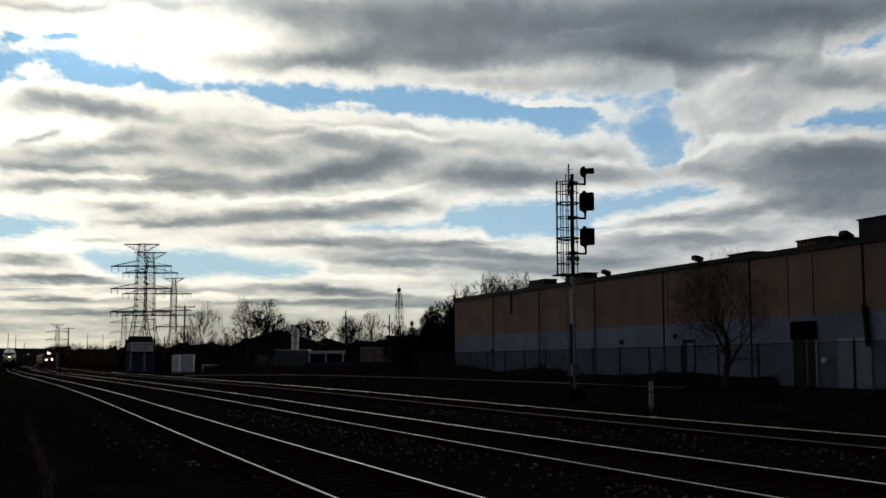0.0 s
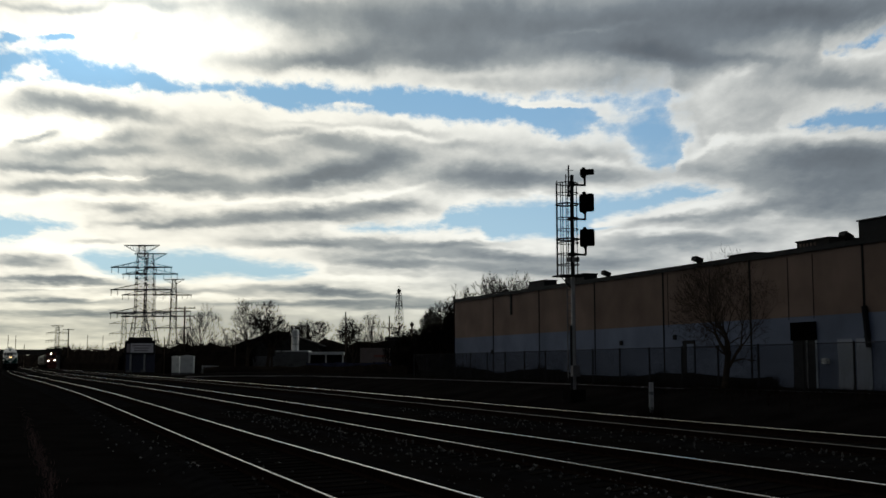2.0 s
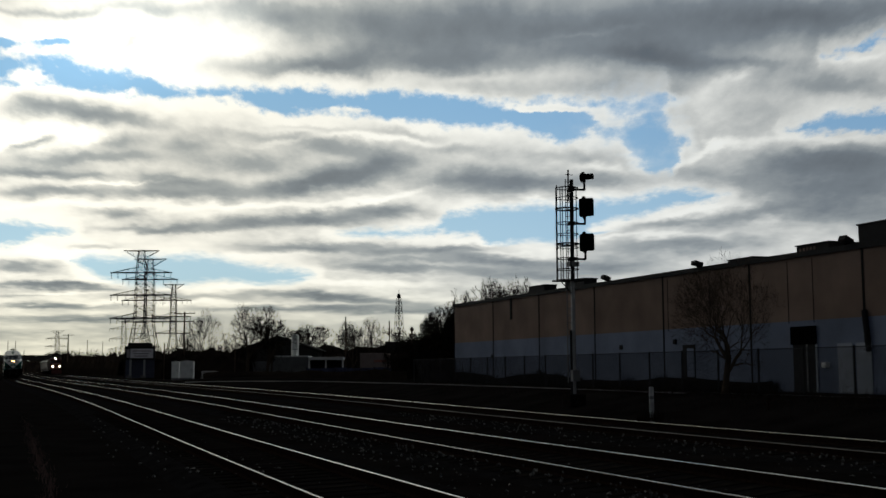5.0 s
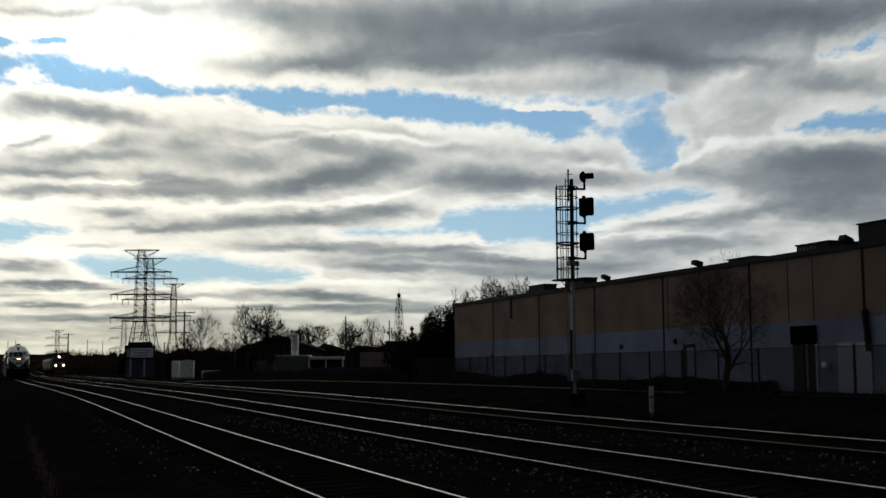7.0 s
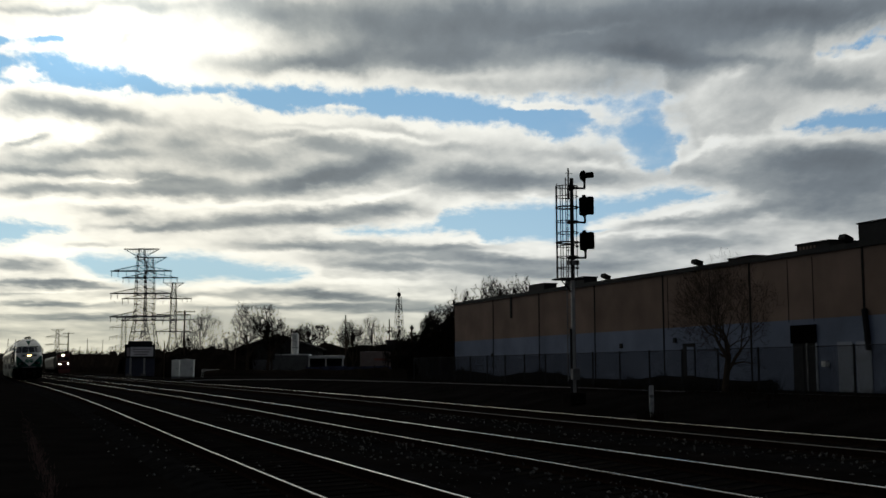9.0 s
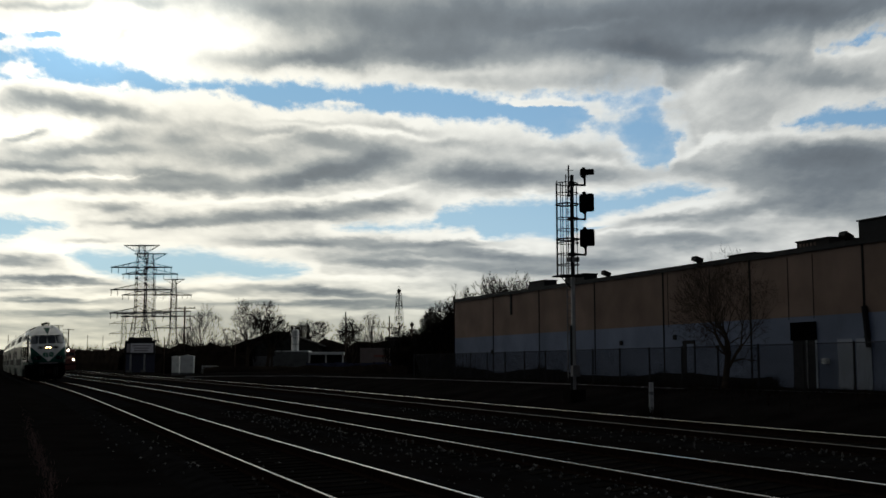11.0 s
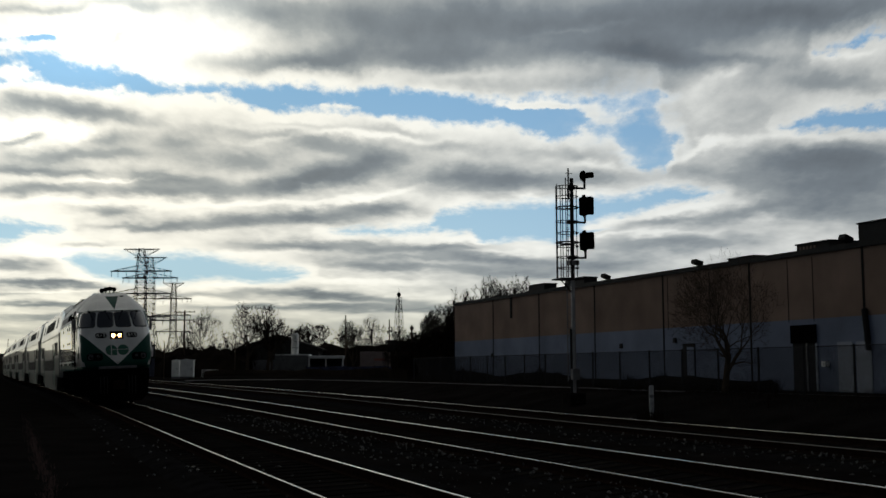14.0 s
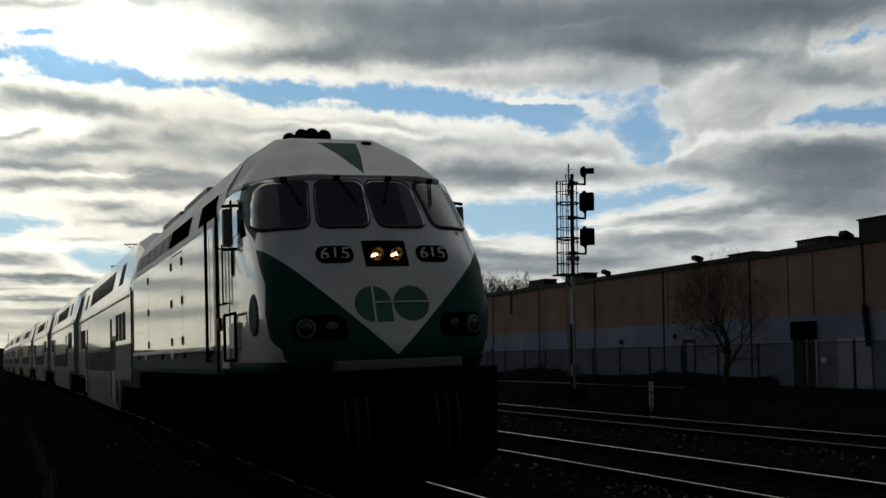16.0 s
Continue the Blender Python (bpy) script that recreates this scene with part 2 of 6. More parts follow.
MID_BELLIES = [(1.1, 1.80, .9, .19, .46, 7), (2.2, 2.0, .9, .14, .34, 6), (2.3, 2.40, .45, .13, .28, 0), (3.6, 2.46, .8, .16, .30, 4), (.7, 2.42, .45, .07, .34, -16), (1.6, 2.70, 1.4, .15, .42, -2), (.8, 2.95, .9, .09, .46, 2), (1.6, 3.03, .45, .05, .2, 0),
               (3.3, 3.12, .8, .13, .48, 4), (.9, 3.28, .9, .10, .34, -2), (2.9, 3.32, 1.4, .11, .38, 2), (5.4, 3.20, 1.2, .15, .50, -6), (6.3, 2.95, .95, .18, .46, -8), (6.0, 2.52, 1.1, .16, .36, 6), (6.9, 2.75, .5, .16, .28, 0), (4.6, 2.80, 1.4, .2, .34, 0), (5.0, 2.35, 1.4, .08, .12, 3),
               (7.3, 2.25, .8, .10, .24, 6), (5.7, 2.2, 1.0, .05, .14, 3), (8.6, 3.12, 1.2, .26, .48, 0), (9.6, 3.22, .8, .2, .34, 0), (10.8, 3.15, .7, .15, .38, 0), (8.2, 2.58, .9, .12, .22, 6), (10.2, 2.68, .8, .14, .20, 0), (14.4, 2.82, 1.2, .28, .46, -4), (15.6, 2.9, .9, .42, .40, 0), (14.6, 3.3, 1.4, .24, .34, 0), (15.2, 3.68, 1.4, .25, .34, 0), (12.3, 3.05, 1.0, .14, .26, 5), (2.2, 3.13, .9, .03, -.22, -2), (6.6, 3.43, .9, .06, -.30, -8), (1.5, 2.28, .45, .12, -.34, 0), (.3, 2.2, .4, .12, -.25, 0), (7.0, 2.36, .9, .06, -.16, 4), (1.3, 3.5, 1.6, .06, -.20, 0), (4.4, 3.55, 1.6, .05, -.20, 0), (5.2, 2.42, .8, .05, -.14, -6), (9.6, 3.48, 1.0, .05, -.14, -2), (10.6, 2.85, .6, .07, -.16, 6), (12.6, 3.62, 1.0, .07, -.14, -10), (11.5, 4.08, 1.2, .05, -.16, -2), (9.0, 4.38, .9, .04, -.16, 2), (1.4, 4.42, .5, .09, -.30, 10), (3.4, 5.0, 1.1, .05, -.22, 0), (4.4, 4.93, .6, .05, -.28, -5), (.7, 4.34, .6, .08, -.26, 0), (6.4, 4.90, 1.0, .05, -.24, 2), (2.0, 4.86, .6, .04, -.2, 8), (4.0, 4.42, 1.0, .05, -.2, 0), (2.6, 5.25, 1.6, .03, -.2, 0), (1.2, 5.08, 1.2, .03, -.24, 0), (8.6, 4.18, .9, .06, -.14, 0), (3.0, 5.75, 5.0, .30, .20, 0), (8.0, 4.5, 4.5, .8, .07, 0)]
LOW_BELLIES = [(7.0, 3.64, .8, .12, .50, 5), (6.2, 3.78, .8, .15, .46, 3), (4.6, 3.84, 1.5, .13, .46, -2), (2.3, 3.68, .45, .10, .40, 3), (2.9, 3.95, 1.0, .07, .34, 0), (1.7, 4.27, .6, .05, .36, -3), (5.2, 4.28, 1.2, .10, .38, 0), (7.0, 4.32, 1.4, .10, .36, 2), (9.2, 4.55, 1.1, .11, .44, 4), (9.2, 4.78, 1.0, .09, .32, 2), (7.0, 4.50, 1.6, .05, .16, 0),
               (8.2, 4.3, .7, .07, .30, 0), (12.0, 4.25, 1.4, .14, .34, -2), (11.6, 3.92, 1.0, .07, .30, -7), (13.5, 3.7, 1.0, .14, .30, -10), (7.0, 4.64, 1.4, .08, .36, 2), (10.8, 4.65, .9, .16, .36, -6), (.5, 4.62, .6, .10, .46, 3), (.9, 4.93, 1.0, .06, .58, 2), (2.0, 4.98, .8, .05, .36, 2), (.9, 5.30, 1.0, .05, .48, 0), (.4, 5.1, .6, .03, .24, 0),
               (3.0, 5.12, 1.4, .06, .42, 2), (4.9, 5.10, 1.0, .07, .38, 3), (6.3, 5.18, 1.4, .08, .48, 5), (5.6, 5.36, 1.8, .05, .46, 0), (1.8, 5.53, 1.9, .05, .40, 0), (7.4, 5.42, 1.2, .05, .36, 0), (1.4, 4.40, .9, .08, -.12, 0), (1.9, 4.72, .8, .06, -.1, 5)]
SIDE_BELLIES = [(-3.0, 5.7, 2.5, .10, .36, 2), (-2.6, 5.15, 2.2, .12, .42, -2), (-4.2, 4.6, 2.2, .16, .46, 2), (-2.4, 4.1, 1.6, .12, .3, 0), (-4.0, 3.4, 2.2, .2, .46, 0), (-2.0, 2.7, 1.6, .2, .35, 0)]
GLARE = [(2.6, .35, 2.0, .9, 1.0, 0), (.5, 2.1, 1.8, 1.0, .35, 0), (.2, 4.6, 2.6, 1.2, .12, 0), (13.5, 2.0, 4.5, 3.0, -.16, 0), (26.0, 4.0, 8.0, 9.0, -.6, 0), (-20, 3.0, 8, 9, -.3, 0)]
STOPS = 1.5                    # how far the exposure is held down for the bright sky


def cloud_material():
    m = bpy.data.materials.new("clouds")
    m.use_nodes = True
    nt = m.node_tree
    nt.nodes.clear()
    L = nt.links.new
    co = add(nt, "ShaderNodeTexCoord")
    sp = add(nt, "ShaderNodeSeparateXYZ")
    L(co.outputs["Object"], sp.inputs[0])

    def mth(op, a, b=None, c=None):
        n = add(nt, "ShaderNodeMath", operation=op)
        for i, v in enumerate((a, b, c)):
            if v is None:
                continue
            if isinstance(v, (int, float)):
                n.inputs[i].default_value = v
            else:
                L(v, n.inputs[i])
        return n.outputs[0]

    def smooth(x, lo, hi, to0=0.0, to1=1.0):
        n = add(nt, "ShaderNodeMapRange", interpolation_type="SMOOTHSTEP")
        L(x, n.inputs[0])
        for i, v in enumerate((lo, hi, to0, to1)):
            n.inputs[i + 1].default_value = v
        return n.outputs[0]

    dep = mth("MULTIPLY", sp.outputs[2], -1.0)
    u = mth("MULTIPLY_ADD", mth("DIVIDE", sp.outputs[0], dep), 20.43, 7.84)     # across the sky
    v = mth("MULTIPLY_ADD", mth("DIVIDE", sp.outputs[1], dep), -20.43, 4.41)    # down the sky
    el = mth("ADD", mth("MAXIMUM", mth("MULTIPLY_ADD", v, -1 / 20.43, 6.45 / 20.43), 0.0), .085)
    qx = mth("DIVIDE", mth("MULTIPLY_ADD", u, 1 / 20.43, -.384), mth("MULTIPLY_ADD", el, .35, .11))
    qy = mth("DIVIDE", .6, el)
    flat = add(nt, "ShaderNodeCombineXYZ")
    L(qx, flat.inputs[0]), L(qy, flat.inputs[1])

    def fbm(scale, detail, rough=.5, off=0.0):
        n = add(nt, "ShaderNodeTexNoise", noise_dimensions='3D')
        n.inputs["Scale"].default_value, n.inputs["Detail"].default_value, n.inputs["Roughness"].default_value = scale, detail, rough
        sh = add(nt, "ShaderNodeVectorMath", operation="ADD")
        L(flat.outputs[0], sh.inputs[0])
        sh.inputs[1].default_value = (0, 0, off)
        L(sh.outputs[0], n.inputs["Vector"])
        return mth("SUBTRACT", n.outputs[0], .5)

    big, mid, fine, wx, wy, sx, sy = fbm(2.0, 3), fbm(5.0, 4, .55, 7.0), fbm(14.0, 5, .62, 13.0), fbm(5.0, 4, .5, 20.0), fbm(5.0, 4, .5, 31.0), fbm(17.0, 4, .6, 43.0), fbm(17.0, 4, .6, 57.0)
    # ragged edges: the banks are stirred, more so high up
    stir = mth("MULTIPLY_ADD", el, 3.0, .02)
    uu = mth("MULTIPLY_ADD", mth("MULTIPLY", mth("MULTIPLY_ADD", sx, .20, wx), stir), 1.0, u)
    vv = mth("MULTIPLY_ADD", mth("MULTIPLY", mth("MULTIPLY_ADD", sy, .24, wy), stir), .50, v)

    def banks(rows, acc):
        for cx, cy, rx, ry, amp, slope in rows:
            p = add(nt, "ShaderNodeCombineXYZ")
            L(uu, p.inputs[0]), L(vv, p.inputs[1]), L(acc, p.inputs[2])      # chained, so that the banks are summed one after another
            a = add(nt, "ShaderNodeMapping", vector_type="TEXTURE")
            L(p.outputs[0], a.inputs["Vector"])
            a.inputs["Location"].default_value, a.inputs["Rotation"].default_value, a.inputs["Scale"].default_value = (cx, cy, 0), (0, 0, radians(slope)), (rx, ry, 1e5)
            d = add(nt, "ShaderNodeVectorMath", operation="DOT_PRODUCT")
            L(a.outputs[0], d.inputs[0]), L(a.outputs[0], d.inputs[1])
            acc = mth("MULTIPLY_ADD", mth("POWER", .3679, d.outputs["Value"]), amp, acc)
        return acc

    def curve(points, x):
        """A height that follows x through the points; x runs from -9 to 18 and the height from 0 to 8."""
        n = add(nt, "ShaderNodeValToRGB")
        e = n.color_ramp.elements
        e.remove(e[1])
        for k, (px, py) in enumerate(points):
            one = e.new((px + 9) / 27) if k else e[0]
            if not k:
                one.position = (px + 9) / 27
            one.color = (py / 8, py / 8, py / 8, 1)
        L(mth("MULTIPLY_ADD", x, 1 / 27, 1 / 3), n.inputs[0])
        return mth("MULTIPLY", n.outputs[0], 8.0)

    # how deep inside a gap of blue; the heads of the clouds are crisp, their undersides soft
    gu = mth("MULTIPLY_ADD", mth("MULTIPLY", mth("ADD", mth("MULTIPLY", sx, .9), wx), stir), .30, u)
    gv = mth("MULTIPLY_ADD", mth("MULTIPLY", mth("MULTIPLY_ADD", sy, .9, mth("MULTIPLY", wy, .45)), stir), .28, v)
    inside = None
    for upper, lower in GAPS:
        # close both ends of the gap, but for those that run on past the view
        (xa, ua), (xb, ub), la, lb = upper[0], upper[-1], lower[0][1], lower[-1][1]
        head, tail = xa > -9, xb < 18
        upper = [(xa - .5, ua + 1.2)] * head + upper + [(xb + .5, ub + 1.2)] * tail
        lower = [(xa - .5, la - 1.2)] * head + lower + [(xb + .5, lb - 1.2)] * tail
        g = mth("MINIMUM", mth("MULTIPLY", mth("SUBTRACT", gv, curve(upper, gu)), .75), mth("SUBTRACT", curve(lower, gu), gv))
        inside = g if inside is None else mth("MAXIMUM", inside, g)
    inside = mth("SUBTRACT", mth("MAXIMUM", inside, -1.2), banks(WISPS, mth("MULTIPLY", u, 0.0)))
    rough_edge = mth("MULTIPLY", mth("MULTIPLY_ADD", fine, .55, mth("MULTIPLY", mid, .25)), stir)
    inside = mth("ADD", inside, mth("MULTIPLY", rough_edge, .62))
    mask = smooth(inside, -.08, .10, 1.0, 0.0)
    # over the right-hand end of the long gap the cloud frays into haze
    fray = banks([(11.5, 2.05, .9, .75, 1.0, 0)], mth("MULTIPLY", u, 0.0))
    hazy = smooth(mth("ADD", inside, mth("MULTIPLY", fine, .5)), -.38, .46, 1.0, 0.0)
    mask = mth("ADD", mask, mth("MULTIPLY", mth("SUBTRACT", hazy, mask), mth("MULTIPLY", fray, .92)))
    # how thick it is: thin edges let the light through, thick bellies are grey
    even = mth("MULTIPLY_ADD", smooth(u, 3.0, 15.0), .08, .18)
    thick = mth("MULTIPLY_ADD", mid, .34, mth("MULTIPLY_ADD", big, .24, even))
    thick = mth("MULTIPLY_ADD", banks(SIDE_BELLIES, banks(LOW_BELLIES, banks(MID_BELLIES, banks(HIGH_BELLIES, mth("MULTIPLY", u, 0.0))))), .90, thick)
    thick = mth("MULTIPLY_ADD", fine, .13, thick)
    thick = mth("MULTIPLY", thick, smooth(inside, -.40, .02, 1.0, .58))
    ramp = add(nt, "ShaderNodeValToRGB")
    els = ramp.color_ramp.elements
    stops = [(0.0, (1.0, .985, .935)), (.14, (.93, .91, .85)), (.31, (.61, .61, .585)), (.47, (.36, .382, .388)), (.68, (.212, .238, .262)), (.90, (.15, .168, .188)), (1.0, (.13, .15, .172))]
    els[0].position, els[0].color = stops[0][0], (*stops[0][1], 1)
    els[1].position, els[1].color = stops[-1][0], (*stops[-1][1], 1)
    for s, c in stops[1:-1]:
        e = els.new(s)
        e.color = (*c, 1)
    L(thick, ramp.inputs[0])
    blue = add(nt, "ShaderNodeMixRGB")
    L(smooth(v, 1.0, 5.2), blue.inputs[0])
    blue.inputs[1].default_value, blue.inputs[2].default_value = (.235, .43, .66, 1), (.42, .60, .72, 1)
    mix = add(nt, "ShaderNodeMixRGB")
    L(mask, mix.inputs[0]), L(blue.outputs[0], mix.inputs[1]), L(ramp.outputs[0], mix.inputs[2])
    warm = add(nt, "ShaderNodeMixRGB", blend_type="MULTIPLY")
    L(smooth(v, 4.4, 6.2), warm.inputs[0]), L(mix.outputs[0], warm.inputs[1])
    warm.inputs[2].default_value = (.93, .92, .835, 1)
    cast = add(nt, "ShaderNodeMixRGB")
    L(smooth(u, 2.0, 13.0), cast.inputs[0])
    cast.inputs[1].default_value, cast.inputs[2].default_value = (1.0, .99, .925, 1), (.95, .99, 1.02, 1)
    hue = add(nt, "ShaderNodeMixRGB", blend_type="MULTIPLY")
    hue.inputs[0].default_value = 1.0
    L(warm.outputs[0], hue.inputs[1]), L(cast.outputs[0], hue.inputs[2])
    # towards the hidden sun the cloud is brighter; away from it the deck is dull
    shine = mth("ADD", banks(GLARE, mth("MULTIPLY", u, 0.0)), 1.06)
    em = add(nt, "ShaderNodeEmission")
    # the lit clouds lie ahead; an unseen dull deck is added round the rest
    unit = add(nt, "ShaderNodeVectorMath", operation="NORMALIZE")
    L(co.outputs["Object"], unit.inputs[0])
    su = add(nt, "ShaderNodeSeparateXYZ")
    L(unit.outputs[0], su.inputs[0])
    deck = add(nt, "ShaderNodeMixRGB")
    L(smooth(mth("MULTIPLY", su.outputs[2], -1.0), .25, .66), deck.inputs[0])
    deck.inputs[1].default_value, deck.inputs[2].default_value = (.098, .11, .14, 1), (1, 1, 1, 1)
    dull = add(nt, "ShaderNodeMixRGB", blend_type="MULTIPLY")
    dull.inputs[0].default_value = 1.0
    L(hue.outputs[0], dull.inputs[1]), L(deck.outputs[0], dull.inputs[2])
    L(dull.outputs[0], em.inputs[0])
    L(mth("MULTIPLY", shine, 2 ** STOPS), em.inputs[1])
    out = add(nt, "ShaderNodeOutputMaterial")
    L(em.outputs[0], out.inputs[0])
    m.cycles.emission_sampling = 'NONE'
    return m


def cloud_bank():
    """A far ring of cloudy sky, leaning in from the horizon to above the view; it drifts. Its unseen upper part is
    added to dim the ground.
    """
    bm = bmesh.new()
    inv = pose(*EYE, 90 + PITCH, ROLL, YAW).inverted()
    rows = []
    for j in range(52):
        e = radians(-1.2 + 37.2 * j / 39 if j < 40 else 36 + 2.2 * (j - 39))
        d = 4700 / (1 + 6.8 * max(0, math.tan(e))) if j < 40 else 465 / math.sin(e)
        row = []
        for i in range(180):
            a = radians(48 - 2 * i + YAW)
            row.append(inv @ (Vector(EYE) + Vector((-math.sin(a) * math.cos(e), math.cos(a) * math.cos(e), math.sin(e))) * d))
        rows.append(row)
    grid(bm, rows, close=True)
    ob = part("backdrop_sky", bm, cloud_material(), smooth=True)
    return tagged(ob, "broken grey and white evening clouds with gaps of blue", "sky", kind="structure")


SKY = cloud_bank()


def drift():
    m = pose(*EYE, 90 + PITCH, ROLL, YAW)
    side = m.to_3x3() @ Vector((-26, 0, 0))
    side += Matrix.Rotation(radians(YAW), 3, 'Z') @ Vector((0, -20, 0))       # leftwards and overhead
    walk(SKY, [(0.0, m), (8.0, Matrix.Translation(side * .5) @ m), (16.0, Matrix.Translation(side) @ m)])


# ---- ground ----
def ground():
    bm = bmesh.new()
    xs = [-4800, -900, -200, -60, -25, -12, -7, -4, -2, 0, 1.2, 2.2, 12.5, 14.5, 19.6, 20.6, 22, 23.5, 25, 27, 29, 32, 34, 50, 90, 200, 900, 4800]
    hs = {20.6: .25, 22: .55, 23.5: .85, 25: .95, 27: .95, 29: .85, 32: .8, 34: .8, 50: .8, 90: .6}
    ys = [-4800, -900, -200] + list(range(-60, 300, 4)) + [340, 420, 600, 900, 2000, 4800]
    rows = []
    for y in ys:
        row = []
        for x in xs:
            s = bend(max(-60, min(890, y)))[0] if abs(x) < 60 else 0
            z = hs.get(x, 0) if y < 130 else hs.get(x, 0) * max(0, 1 - (y - 130) / 60)
            if abs(x) < 60 and -60 < y < 300:
                z += .04 * (noise.noise((x * .35, y * .35, 3)) if not 2 < x < 20 else -.3)
            row.append((x - s, y, z + climb(y)))
        rows.append(row)
    grid(bm, rows)
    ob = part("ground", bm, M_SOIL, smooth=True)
    return tagged(ob, "bare soil and cinders beside the railway, shade in the near-black colour", "ground", kind="structure")


ground()


def sweep(prof, x, y0, y1, step, z=RT):
    bm = bmesh.new()
    rows = []
    y = y0
    while y <= y1:
        m = on_track(x, y, z)
        rows.append([m @ Vector((p[0], 0, p[1])) for p in prof])
        y += step if y < 120 else step * 4
    vs = grid(bm, rows, close=True)
    bm.faces.new(vs[0][::-1]), bm.faces.new(vs[-1])
    return bm


def track(x, name):
    th = thing(name, pose(0, 0, 0), "steel rails with worn bright heads on dark ballast", "railway track", "railway tracks", "structure")
    part("ballast_bed", sweep([(-2.6, -.50), (-1.55, -.19), (1.55, -.19), (2.6, -.50)], x, -24, 640, 4), M_BALLAST, th, "crushed stone ballast, shade in the near-black colour")
    for side in (-1, 1):
        c = side * .755
        web = [(c - .075, -.18), (c + .075, -.18), (c + .075, -.165), (c + .012, -.14), (c + .012, -.045), (c + .034, -.035), (c + .034, -.012),
               (c - .034, -.012), (c - .034, -.035), (c - .012, -.045), (c - .012, -.14), (c - .075, -.165)]
        rail = part("rail", sweep(web, x, -24, 640, 4), M_RUST, th, "rust-brown steel rail")
        # left-hand heads get a duller metal than right-hand ones
        part("rail_head", sweep([(c - .02, -.012), (c + .02, -.012), (c + .019, -.003), (c + .013, 0), (c - .013, 0), (c - .019, -.003)], x, -24, 640, 4), M_RAIL if side > 0 else M_RAIL_MID if x < 12 else M_RAIL_DULL, rail, "running surface of the rail")
    return th


TRACKS = [track(TRACK_1, "railway_track"), track(TRACK_2, "railway_track"), track(TRACK_3, "railway_track")]

# ---- warehouse ----
WX, BAY, Y_END = 34.9, 8.3, 90.6
EAVE, BAND = EYE[2] + 5.5, EYE[2] + 2.25


def warehouse():
    th = thing("warehouse", pose(WX, Y_END, .8), "long precast concrete warehouse, tan above and blue-grey below", "warehouse")
    top, band = EAVE - .8, BAND - .8
    part("body", B(.25, 34, -13 * BAY, 0, -.3, top - .3), M_TAN, th)
    part("roof", B(.2, 34.1, -13 * BAY - .05, .05, top - .298, top - .2), M_ROOF, th, "dark flat roof")
    for i in range(13):
        y1 = -i * BAY
        y0 = y1 - BAY
        up = part("upper_panel", B(0, .245, y0 + .03, y1 - .03, band, top - .25, bevel=.012), M_TAN, th)
        lo = part("lower_panel", B(-.004, .245, y0 + .03, y1 - .03, -.3, band - .004, bevel=.012), M_BLUEGREY, th)
        part("joint", B(-.03, .2, y0 - .06, y0 + .06, -.3, top - .22), M_JOINT, th, "dark downpipe at the panel joint")
    part("parapet_cap", B(-.1, .4, -13 * BAY - .1, .1, top - .25, top), M_DARK, th, "dark metal parapet flashing")
    return th


WH = warehouse()


